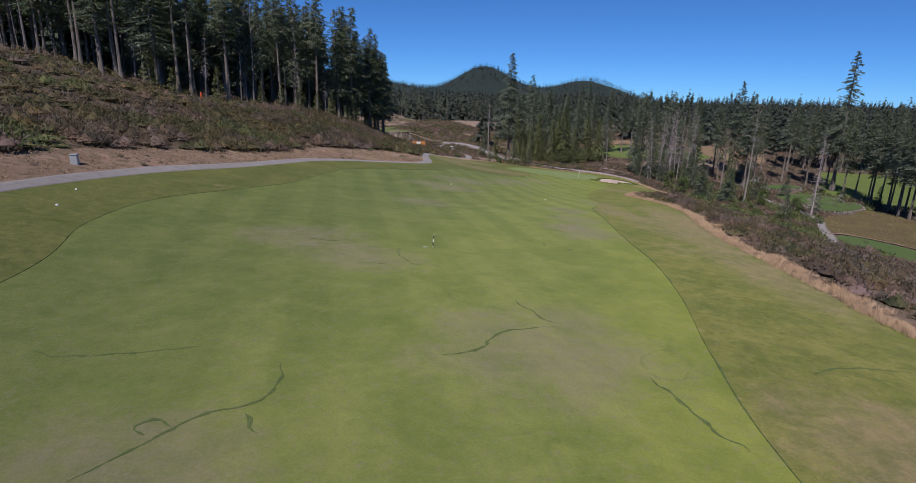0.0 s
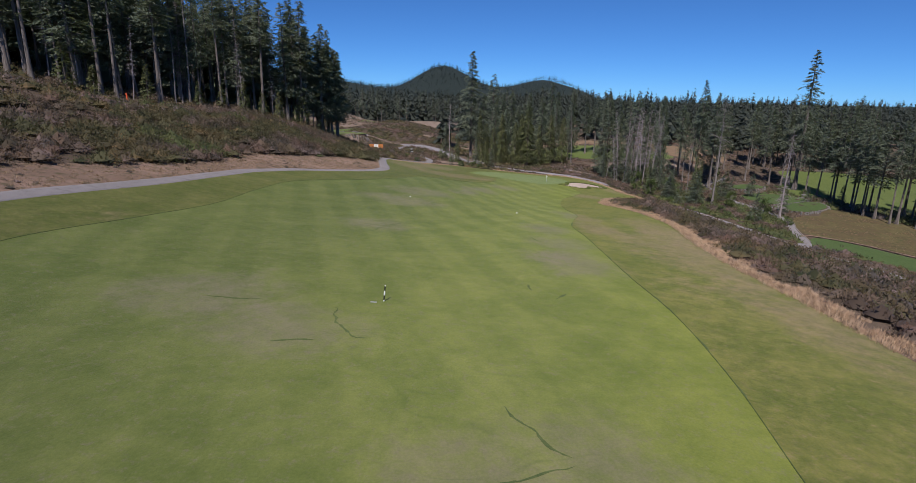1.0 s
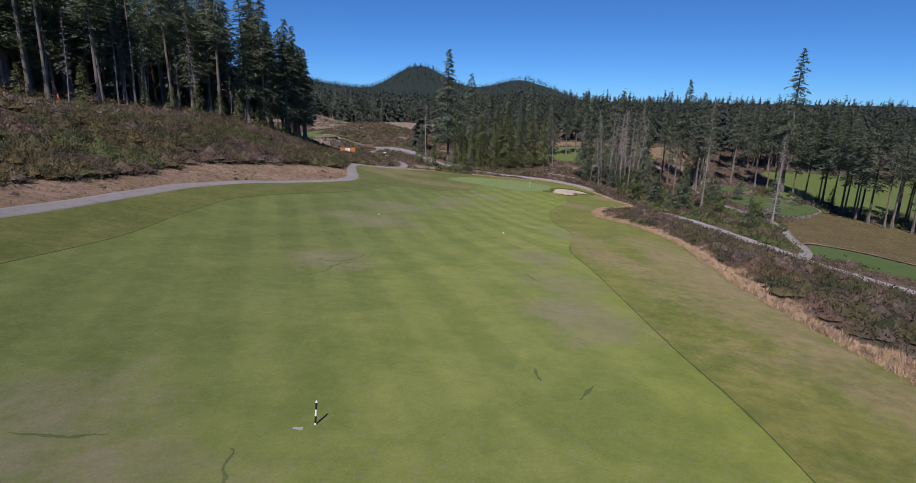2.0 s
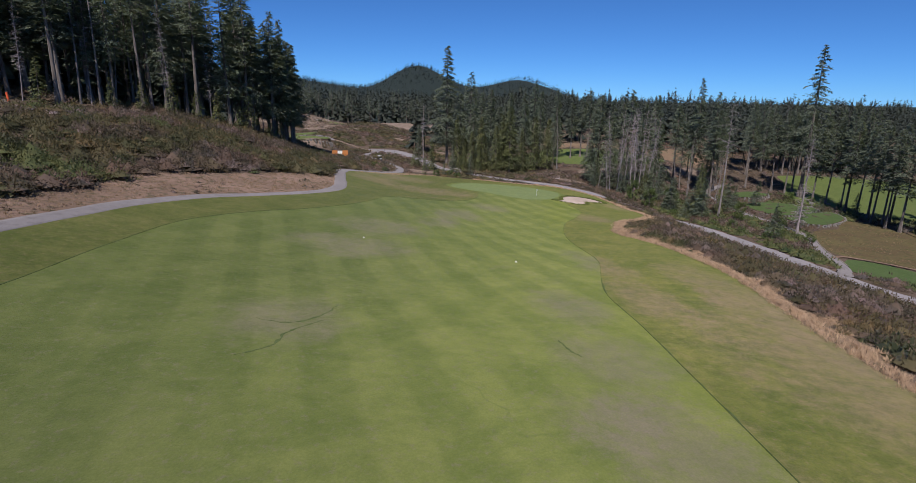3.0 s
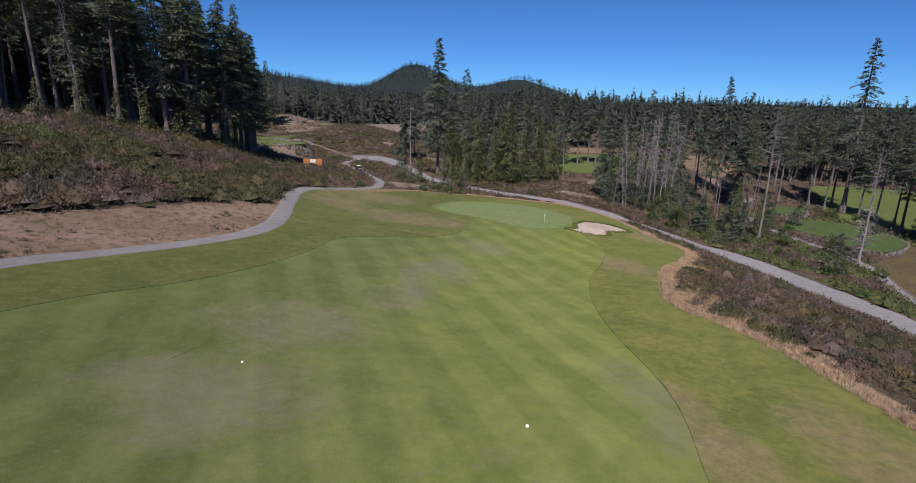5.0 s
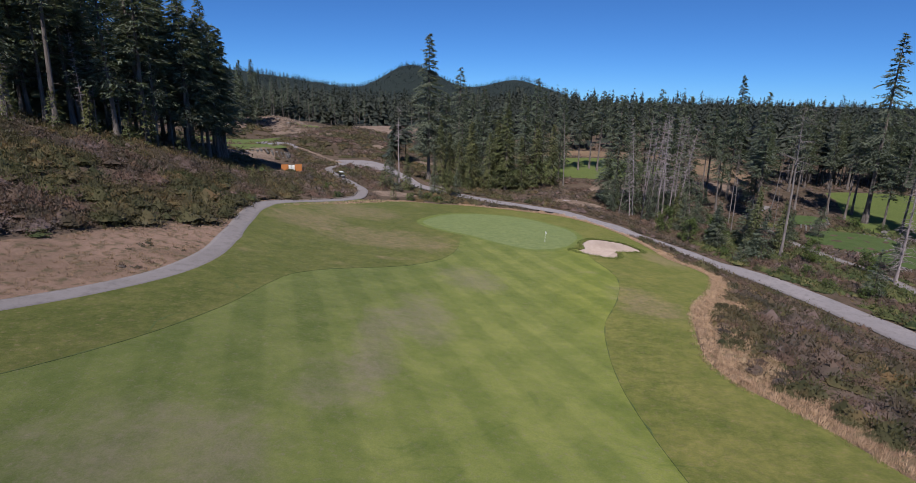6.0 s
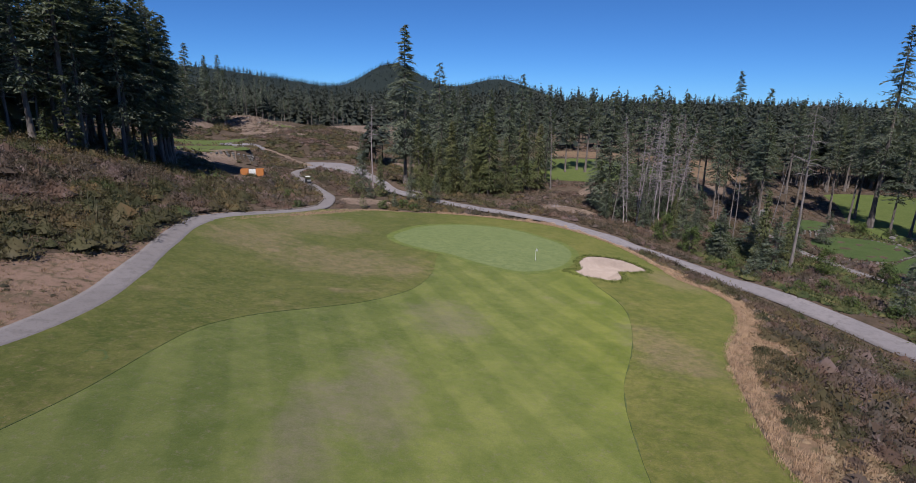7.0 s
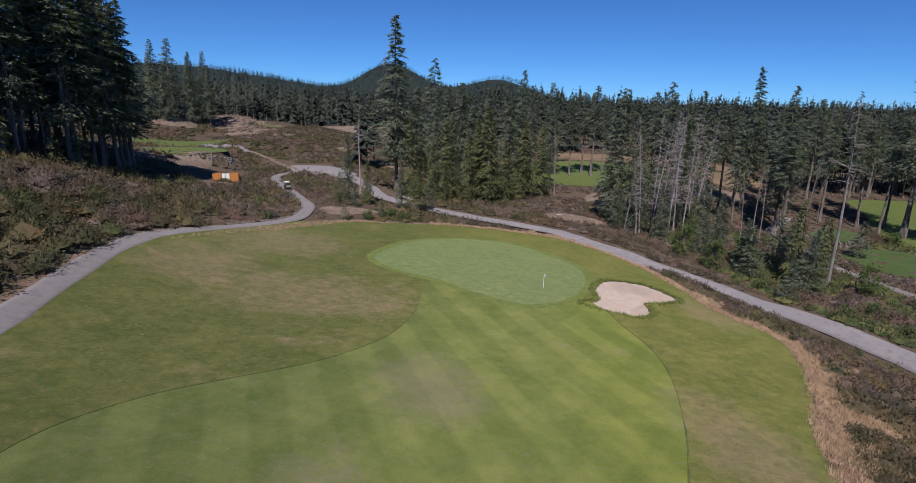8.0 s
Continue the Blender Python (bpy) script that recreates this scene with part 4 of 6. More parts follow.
stand = Stand()
FIR = "tall dark green fir with a bare lower trunk"
for k, (h, r, cf, nb, rag, sharp) in enumerate(((38, 4.9, 0.34, 200, 0.45, 0.85), (40, 4.7, 0.42, 185, 0.5, 0.8), (36, 5.2, 0.24, 210, 0.42, 0.85),
                                                 (41, 4.4, 0.50, 165, 0.52, 0.75), (34, 4.9, 0.16, 215, 0.42, 0.85), (44, 4.6, 0.62, 150, 0.5, 0.75))):
    stand.add(f"fir{k}", plant("fir_tree", FIR, "tree", *conifer(10 + k, h, r, cf, nb, 26, 0.80, rag, 0.3, 0.008, sharp=sharp), BARK, NEEDLES, "firs of the wood"), h)
stand.add("full", plant("fir_tree", "full dark green fir clothed in boughs to the ground", "tree",
                        *conifer(31, 30, 4.3, 0.05, 240, 28, 0.75, 0.42, 0.3, 0.006, dead_stubs=0), BARK, NEEDLES, "firs of the wood"), 30)
stand.add("great", plant("great_fir", "broad old fir with heavy drooping boughs at the wood's end", "tree",
                         *conifer(33, 38, 6.2, 0.24, 215, 42, 0.85, 0.35, 0.4, 0.006, 0.5, 6, 0.8), BARK, NEEDLES), 38)
stand.add("cedar", plant("cedar_tree", "yellow-green cedar with drooping sprays", "tree",
                         *conifer(37, 26, 3.7, 0.06, 240, 30, 0.70, 0.42, 0.5, 0.006, dead_stubs=0), BARK, CEDAR, "cedars of the grove"), 26)
stand.add("spire", plant("fir_tree", "very tall old fir with sparse ragged boughs", "tree",
                         *conifer(43, 60, 7.6, 0.30, 215, 50, 0.95, 0.55, 0.35, 0.005, 0.80, 30, 0.75), BARK, NEEDLES), 60)
stand.add("ragged", plant("fir_tree", "tall ragged fir standing beside the gravel road", "tree",
                          *conifer(47, 50, 7.0, 0.20, 250, 42, 0.95, 0.42, 0.35, 0.006, 0.5, 16, 0.9), BARK, NEEDLES), 50)
stand.add("young", plant("young_fir", "young bushy green conifer", "tree",
                         *conifer(53, 11, 3.0, 0.04, 140, 30, 0.45, 0.25, 0.15, 0.006, dead_stubs=0, sharp=0.9), BARK, NEEDLES), 11)
stand.add("sapling", plant("young_cedar", "small yellow-green cedar sapling", "tree",
                           *conifer(59, 8, 1.9, 0.03, 100, 16, 0.42, 0.25, 0.3, 0.006, dead_stubs=0, sharp=0.9), BARK, CEDAR), 8)
stand.add("maple", plant("broadleaf_tree", "bushy broadleaf tree at the wood's edge", "tree", *leafy_tree(61, 9, 3.2, 40, 60, 0.42), BARK, BROADLEAF), 9)
stand.add("bush", plant("leafy_bush", "dense green leafy bush", "bush", *leafy_tree(67, 3, 1.6, 26, 44, 0.26), BARK, BROADLEAF), 3)
for k, (h, th, nl, re, ln) in enumerate(((38, 0.33, 40, 8.0, 0.06), (33, 0.165, 150, 3.0, 0.02), (30, 0.15, 130, 2.8, 0.05), (34, 0.16, 170, 2.6, -0.02), (24, 0.16, 16, 1.6, 0.02))):
    stand.add(f"snag{k}", plant("dead_tree", ("tall grey dead trunk with long bare limbs" if k == 0 else "grey dead tree with thin bare twigs"), "dead tree",
                                dead_tree(70 + k, h, th, nl, re, ln, 0.55 if k == 0 else 0.25), None, GREYWOOD if 0 < k < 4 else DARKWOOD, None, "dead trees" if k else ""), h)
stand.add("fuzzy", plant("dead_tree", "pale grey dead tree bristling with fine twigs beside the valley path", "dead tree", dead_tree(91, 36, 0.36, 230, 3.8, 0.0, 0.12, 0.2), None, GREYWOOD, None), 36)
stand.add("birch", plant("dead_tree", "pale bleached tree forking at the top, almost leafless", "dead tree", dead_tree(83, 26, 0.26, 46, 3.2, 0.01, 0.55, 0.0), None, GREYWOOD, None), 26)

rng = np.random.default_rng(5)


def grow(keys, spots, spread=0.0):
    for x, y, h in spots:
        stand.put(keys[rng.integers(len(keys))], x, y, h, rng.uniform(0, 360), (rng.normal(0, 2.6), rng.normal(0, 2.6)) if keys[0].startswith("snag") else (rng.normal(0, 0.8), rng.normal(0, 0.8)))


stand.put("ragged", 22, 288, 52, 40)
stand.put("spire", 174, 257.5, 63, 200, (0, 0.5))
stand.put("snag0", 112.5, 217, 41, 60, (0, 1))
stand.put("fuzzy", 127.8, 197.5, 31.5, 10)
stand.put("ragged", 138, 284, 47, 130)
stand.put("ragged", 134, 262, 43, 250)
stand.put("birch", 11, 281, 27, 30)
# grove beside the gravel road
grow(("full", "fir4", "fir2"), ((37, 330, 46), (29, 300, 34), (40, 310, 36), (47, 318, 38), (58, 325, 36), (66, 330, 35), (65, 305, 41), (85, 335, 37), (72, 318, 36), (54, 306, 32)))
grow(("fir2", "fir4", "full"), ((50, 300, 31), (67, 296, 32), (59, 292, 31), (40, 290, 28), (35, 296, 33), (47, 296, 30), (76, 304, 31)))
grow(("cedar",), ((26, 282, 24), (51, 288, 30), (44, 285, 22), (33, 284, 18), (57, 287, 20), (63, 290, 25), (36, 280, 12), (48, 291, 26), (70, 293, 24), (38, 288, 25), (30, 290, 20)))
# grove round the dead trees
grow(("fir2", "full", "fir4"), ((84, 262, 37), (92, 270, 35), (94, 265, 37), (96, 262, 40), (104, 268, 35), (114, 275, 39), (82, 264, 31), (88, 258, 28), (100, 259, 30), (109, 262, 33)))
grow(("cedar", "young"), ((86, 254, 14), (92, 250, 12), (99, 248, 13), (104, 252, 16), (81, 256, 12), (108, 250, 12)))
grow(("snag1", "snag2", "snag3"), ((86, 252, 32), (88, 250, 31), (90, 254, 33), (93, 255, 34), (93, 251, 34), (95, 253, 32), (98, 256, 33), (97, 250, 34), (100, 253, 33), (102, 254, 32), (110, 260, 35), (84, 250, 21)))
grow(("snag4",), ((76, 296, 30), (79, 247, 20), (106, 238, 22), (114, 242, 24), (121, 233, 21), (118, 250, 28), (128, 246, 26)))
grow(("fir0", "fir1", "fir3"), ((102, 330, 36), (100, 335, 33), (93, 330, 30), (111, 340, 32), (162, 300, 34), (139, 290, 34), (137, 300, 32), (176, 300, 37),
                                 (201, 320, 36), (124, 268, 33), (127, 280, 35), (120, 290, 34), (147, 278, 34), (152, 290, 33), (131, 255, 34), (140, 268, 32), (158, 272, 35), (168, 268, 34)))
# row of firs along the valley fairway
grow(("fir3", "fir1", "fir3", "fir0"), ((166.5, 207, 33), (163.5, 197, 35), (164, 203, 31), (168, 213, 34), (172, 219, 36), (173.5, 226, 33), (175, 233, 35), (179, 240, 34), (177, 246, 32), (175, 251, 30),
                                        (170, 262, 35), (178, 268, 33), (166, 190, 34), (171, 209, 35), (168, 184, 33)))
grow(("bush", "young"), ((167, 211, 3), (170, 222, 4), (174, 229, 3), (176, 238, 4), (168, 204, 4), (165, 199, 3.4), (172, 248, 3), (160, 258, 3), (165, 252, 4)))
grow(("full", "fir2", "fir4"), ((-99, 430, 40), (-94, 436, 41), (-104, 438, 36), (-88, 444, 34), (-110, 428, 33), (-92, 424, 30), (-84, 437, 37), (-80, 447, 39), (-76, 441, 33)))
grow(("full", "cedar"), ((106, 219, 19), (111, 227, 17), (117, 224, 15), (88, 246, 15), (79, 252, 14), (101, 240, 16)))
grow(("young",), ((99, 226, 12), (103, 232, 12), (122, 229, 11), (128, 237, 12), (95, 237, 11), (113, 234, 13), (142, 240, 10), (134, 205, 9)))
# young trees below the green
grow(("young",), ((111.5, 186.5, 11), (94, 206, 9), (104, 213, 14), (97, 222, 12), (133, 240, 9), (158, 226, 8), (173, 226, 9), (110, 226, 13)))
stand.put("full", 8.5, 262.5, 17, 70)
stand.put("cedar", 13.5, 259, 12, 10)
stand.put("cedar", 27, 262, 12, 200)
stand.put("full", 22.5, 262, 14, 120)
grow(("sapling", "young"), ((7, 256, 8), (11, 252, 6), (30, 264, 9), (9.5, 233, 6), (17, 240, 5), (25, 262, 9), (6, 252, 6)))
grow(("maple",), ((100, 228, 8), (91, 226, 7), (88, 234, 8), (117, 212, 7), (126, 204, 6)))
grow(("bush",), ((19.5, 243, 2.6), (14, 237, 2.4), (22, 240, 2.2), (104, 190, 3), (110, 186, 3), (99, 198, 3), (107, 200, 3.4), (94, 214, 3), (116, 190, 3), (-4, 222, 2), (-8, 236, 2.4), (123, 186, 3)))
grow(("sapling",), ((-39.5, 232, 9), (-47, 214, 8), (-55, 203, 9), (-69, 186, 8), (-41, 226, 7), (-88, 166, 8), (-59, 196, 11), (-51, 207, 10), (-45, 217, 12), (-78, 173, 11), (-64, 190, 8), (-93, 163, 12)))

EAST_WOOD = np.array([(165, 202), (162.5, 190), (166, 174), (178, 152), (240, 120), (330, 120), (330, 208), (250, 198), (205, 202), (182, 206)])
NORTH_WOOD = np.array([(184, 300), (196, 334), (262, 336), (320, 290), (302, 268), (256, 292), (218, 310)])
for outline, most, gap in ((EAST_WOOD, 50, 5.0), (NORTH_WOOD, 26, 6.0)):
    count, rooted = 0, [(0.0, 0.0)]
    lo, hi = outline.min(0), np.minimum(outline.max(0), (250, 400))
    for _ in range(4000):
        x, y = rng.uniform(lo[0], hi[0]), rng.uniform(lo[1], hi[1])
        if count >= most or depth_in(outline, np.array([x]), np.array([y]))[0] < 0 or min((x - a) ** 2 + (y - b) ** 2 for a, b in rooted) < gap**2:
            continue
        rooted.append((x, y))
        count += 1
        stand.put(("fir0", "fir1", "fir3", "fir2", "fir4", "snag4")[rng.integers(6)], x, y, rng.uniform(29, 39), rng.uniform(0, 360), (rng.normal(0, 1), rng.normal(0, 1)))

grow(("great",), ((-38, 249, 36), (-38.5, 238, 37), (-37.5, 246, 36), (-40.5, 243, 36), (-44, 238, 38), (-41, 233, 36), (-49, 243, 38), (-53, 235, 38), (-58, 214, 36), (-76, 190, 37), (-97, 176, 38)))

# the tall wood on the hillside
WOOD = np.array([(-34, 250), (-37, 236), (-43, 222), (-53, 206), (-66, 189), (-80, 174), (-98, 163), (-125, 157), (-170, 155), (-210, 190), (-150, 230), (-95, 250), (-62, 256), (-46, 252)])
kinds = ("fir0", "fir1", "fir5", "fir5", "fir3", "fir2")
planted, deep = [(0.0, 0.0)], []
for _ in range(9000):
    x, y = rng.uniform(-170, -34), rng.uniform(155, 274)
    d = depth_in(WOOD, np.array([x]), np.array([y]))[0]
    if d < 0 or d > 42 or len(planted) > 285:
        continue
    if min((x - a) ** 2 + (y - b) ** 2 for a, b in planted) < (3.2 if d < 16 else 4.6) ** 2:
        continue
    planted.append((x, y))
    if d > 13:
        deep.append((x, y, at(x, y) - 0.3))
    elif d < 9 and rng.uniform() < 0.34:
        stand.put(("snag1", "snag3", "snag4", "snag4")[rng.integers(4)], x, y, rng.uniform(20, 36), rng.uniform(0, 360), (rng.normal(0, 1.5), rng.normal(0, 1.5)))
    else:
        stand.put(kinds[rng.integers(6)], x, y, rng.uniform(33, 45), rng.uniform(0, 360), (rng.normal(0, 0.7), rng.normal(0, 0.7)))


def scatter(models, spots, sizes, rng, tilt=0.0, stretch=0.15):
    """Copies of (vertices, faces) models at spots (n x 3), joined."""
    vs, fs, n = [], [], 0
    pick = rng.integers(len(models), size=len(spots))
    turn = rng.uniform(0, 6.283, len(spots))
    for m, (v, f) in enumerate(models):
        ix = np.nonzero(pick == m)[0]
        if not len(ix):
            continue
        c, s = np.cos(turn[ix])[:, None], np.sin(turn[ix])[:, None]
        x = v[None, :, 0] * c - v[None, :, 1] * s
        y = v[None, :, 0] * s + v[None, :, 1] * c
        sc = sizes[ix][:, None]
        zs = sc * rng.uniform(1 - stretch, 1 + stretch, (len(ix), 1))
        w = np.stack([spots[ix, 0, None] + x * sc, spots[ix, 1, None] + y * sc, spots[ix, 2, None] + v[None, :, 2] * zs], 2)
        vs.append(w.reshape(-1, 3))
        fs.append((f[None] + (np.arange(len(ix)) * len(v))[:, None, None] + n).reshape(-1, f.shape[1]))
        n += len(ix) * len(v)
    return np.concatenate(vs), np.concatenate(fs)


def stuff(name, models, spots, sizes, mat, label, category, seed=1):
    v, f = scatter(models, spots, sizes, np.random.default_rng(seed))
    return tagged(new(name, mesh_of(name, v, f, mat)), label, category, kind="stuff")


# far woods: simple firs, only their tops show
def far_fir(seed, tiers, around, wide=0.13, stem=True, low=0.22):
    rng = np.random.default_rng(seed)
    cs, os_ = [], []
    for k in range(tiers):
        h = low + (1 - low) * k / tiers
        r = wide * (1 - h) ** 0.8 + 0.012
        for _ in range(around):
            a = rng.uniform(0, 6.283)
            cs.append((0, 0, min(0.99, h + rng.uniform(-0.5, 0.5) / tiers)))
            os_.append((math.cos(a), math.sin(a), rng.uniform(-1.1, -0.1), r * rng.uniform(0.4, 1.6)))
    c, o = np.array(cs), np.array(os_)
    n = len(c)
    side = np.c_[-o[:, 1], o[:, 0], np.zeros(n)]
    ln = o[:, 3:4]
    v = np.stack([c + np.array([0, 0, 0.015]), c + o[:, :3] * ln + side * ln * 0.42, c + o[:, :3] * ln - side * ln * 0.42], 1).reshape(-1, 3)
    leaves = np.arange(n * 3).reshape(-1, 3)
    if not stem:
        return v, leaves
    tv, tf = tube([(0, 0, 0), (0, 0, 0.95)], [0.011, 0.003], 3)
    return joined([(v, leaves), (tv, np.concatenate([tf[:, [0, 1, 2]], tf[:, [0, 2, 3]]]))])


def woodland(y0, y1, count, seed, clearings, gap):
    rng = np.random.default_rng(seed)
    y = np.sqrt(rng.uniform(y0**2, y1**2, count))
    a = rng.uniform(-0.80, 0.98, count)
    x = y * np.tan(a)
    ok = np.abs(x) < 1900
    for c in clearings:
        ok &= depth_in(c, x, y) < -gap
    x, y = x[ok], y[ok]
    g = ground_level(x, y)
    return np.c_[x, y, g - 0.4]


VALLEY = spline([(-100, 318), (-120, 400), (-125, 500), (-60, 640), (40, 640), (52, 560), (30, 470), (12, 400), (2, 340), (20, 300), (-40, 290)], 6, True)
HOLE = spline([(-140, -80), (-150, 140), (-60, 300), (20, 330), (110, 320), (215, 300), (300, 260), (270, 60), (120, -80)], 6, True)
def in_wood(count, seed):
    rng = np.random.default_rng(seed)
    x, y = rng.uniform(-230, -40, count), rng.uniform(155, 300, count)
    d = depth_in(np.array([(-58, 248), (-66, 230), (-92, 204), (-130, 190), (-230, 184), (-260, 230), (-170, 270), (-95, 262)]), x, y)
    x, y = x[d > 0], y[d > 0]
    return np.c_[x, y, ground_level(x, y) - 0.4]


lean_firs = [conifer(90 + k, 1.0, 0.13, 0.38, 70, 16, 0.024, 0.4, 0.3, 0.008, 0.010, 0, 0.9) for k in range(4)]
deep = np.array(deep)
deep_size = np.random.default_rng(12).uniform(34, 45, len(deep))
east = np.array([(x, y) for x, y in np.random.default_rng(14).uniform((176, 120), (420, 345), (330, 2)) if depth_in(EAST_WOOD, np.array([x]), np.array([y]))[0] > 5 or depth_in(NORTH_WOOD, np.array([x]), np.array([y]))[0] > 4 or (x > 305 and y > 150)])
east = np.c_[east, ground_level(east[:, 0], east[:, 1]) - 0.3]
east_size = np.random.default_rng(13).uniform(27, 38, len(east))
# the valley crowns get the darker needles, a painted stand-in for their shade
for name, spots, sizes, leaf, where in (("wood", deep, deep_size, NEEDLES, "in the depth of the hillside wood"), ("valley_wood", east, east_size, SHADED_NEEDLES, "in the valley wood")):
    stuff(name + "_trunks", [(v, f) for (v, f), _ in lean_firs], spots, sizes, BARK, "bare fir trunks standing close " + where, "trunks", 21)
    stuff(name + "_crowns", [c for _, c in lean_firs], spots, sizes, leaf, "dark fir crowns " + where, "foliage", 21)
edge = np.random.default_rng(15).uniform((-175, 590), (95, 690), (210, 2))
edge = edge[depth_in(VALLEY, edge[:, 0], edge[:, 1]) < -2]
edge = np.c_[edge, ground_level(edge[:, 0], edge[:, 1]) - 0.3]
stuff("valley_edge_trunks", [(v, f) for (v, f), _ in lean_firs], edge, np.linspace(24, 36, len(edge)), BARK, "bare fir trunks along the far end of the valley", "trunks", 21)
stuff("valley_edge_crowns", [c for _, c in lean_firs], edge, np.linspace(24, 36, len(edge)), NEEDLES, "fir crowns along the far end of the valley", "foliage", 21)
inner = in_wood(700, 51)
stuff("inner_woods", [far_fir(k + 40, 14, 9, 0.15) for k in range(4)], inner, np.random.default_rng(8).uniform(28, 40, len(inner)), NEEDLES, "dark crowded firs deep in the hillside wood", "woods", 3)
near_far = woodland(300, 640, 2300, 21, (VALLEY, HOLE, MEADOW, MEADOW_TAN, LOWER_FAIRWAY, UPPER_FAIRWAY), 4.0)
stuff("far_woods", [far_fir(k, 12, 8, 0.16, True, (0.42, 0.25, 0.5)[k % 3]) for k in range(6)], near_far, np.random.default_rng(3).uniform(17, 31, len(near_far)), SHADED_NEEDLES, "dark fir woods beyond the golf holes", "woods", 4)
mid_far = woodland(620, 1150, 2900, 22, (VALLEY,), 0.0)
stuff("distant_woods", [far_fir(k + 9, 11, 6, 0.17, False) for k in range(5)], mid_far, np.random.default_rng(6).uniform(26, 41, len(mid_far)), SHADED_NEEDLES, "dark fir forest rolling to the hills", "woods", 5)
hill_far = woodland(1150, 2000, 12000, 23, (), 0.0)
stuff("hill_forest", [far_fir(k + 19, 6, 4, 0.22, False) for k in range(4)], hill_far, np.random.default_rng(7).uniform(8, 14, len(hill_far)), HAZED_HILLWOOD, "forest covering the distant hills", "woods", 6)

# ---- heath: scrub, tufts ----
def shrub(seed, leaves, twigs, fine=1):
    rng = np.random.default_rng(seed)
    d = rng.normal(0, 1, (leaves, 3))
    d[:, 2] = np.abs(d[:, 2]) * 0.8 + 0.05
    d /= np.linalg.norm(d, axis=1)[:, None]
    swell = lambda w: 1 + 0.22 * np.sin(w[:, 0:1] * 5 + seed) * np.sin(w[:, 1:2] * 4 + 2 * seed) + 0.12 * np.sin(w[:, 2:3] * 9 + w[:, 0:1] * 7 + seed)  # noqa: E731
    c = d * rng.uniform(0.60, 1.0, (leaves, 1)) * swell(d) * np.array([1, 1, 0.95])
    way = d + rng.normal(0, 0.5, (leaves, 3)) + np.array([0, 0, 0.25])
    way /= np.linalg.norm(way, axis=1)[:, None]
    side = np.cross(way, rng.normal(0, 1, (leaves, 3)))
    side /= np.linalg.norm(side, axis=1)[:, None]
    ln = rng.uniform(0.08, 0.20, (leaves, 1)) * (1.8 if leaves < 40 else 1.35 if leaves < 100 else 1.0)
    v = np.stack([c - side * ln * 0.27, c + side * ln * 0.27, c + way * ln], 1).reshape(-1, 3)
    bits = [(v, np.arange(leaves * 3).reshape(-1, 3))]
    bm = bmesh.new()
    bmesh.ops.create_icosphere(bm, subdivisions=fine, radius=1.0)
    bmesh.ops.delete(bm, geom=[w for w in bm.verts if w.co.z < -0.3], context="VERTS")
    core = np.array([tuple(w.co) for w in bm.verts])
    bm.verts.index_update()
    faces = np.array([[w.index for w in f.verts] for f in bm.faces])
    bm.free()
    bits.append((core * swell(core) * np.array([0.76, 0.76, 0.70]) * rng.uniform(0.9, 1.1, (len(core), 1)), faces))
    for _ in range(twigs):
        a, r = rng.uniform(0, 6.283), rng.uniform(0.5, 1.1)
        e = (math.cos(a) * r * 0.7, math.sin(a) * r * 0.7, rng.uniform(0.75, 1.25))
        bits.append((np.array([(e[0] * 0.3 - 0.03 * math.sin(a), e[1] * 0.3 + 0.03 * math.cos(a), 0.2), (e[0] * 0.3 + 0.03 * math.sin(a), e[1] * 0.3 - 0.03 * math.cos(a), 0.2), e]), np.array([[0, 1, 2]])))
    return joined(bits)


def rubble(seed):
    """One broken rock, about a metre across."""
    rng = np.random.default_rng(seed)
    bm = bmesh.new()
    bmesh.ops.create_icosphere(bm, subdivisions=1, radius=0.5)
    v = np.array([tuple(w.co) for w in bm.verts]) * rng.uniform(0.7, 1.15, (len(bm.verts), 1)) * np.array([1.3, 0.9, 0.7])
    bm.verts.index_update()
    f = np.array([[w.index for w in face.verts] for face in bm.faces])
    bm.free()
    return v, f


def strew(lo, hi, count, seed, keep, sizes, sink=0.24):
    rng = np.random.default_rng(seed)
    x, y = rng.uniform(lo[0], hi[0], count), rng.uniform(lo[1], hi[1], count)
    ok = keep(x, y)
    x, y = x[ok], y[ok]
    s = rng.uniform(*sizes, len(x))
    return np.c_[x, y, land(x, y) - sink * s], s


ROADS = ((PATH_LINE, 2.2), (TRACK_LINE, 2.4), (UPPER_TRACK, 2.6), (ROAD_LINE, 4.7), (LOWER_PATH, 2.2), (FIELD_TRACK, 1.6))


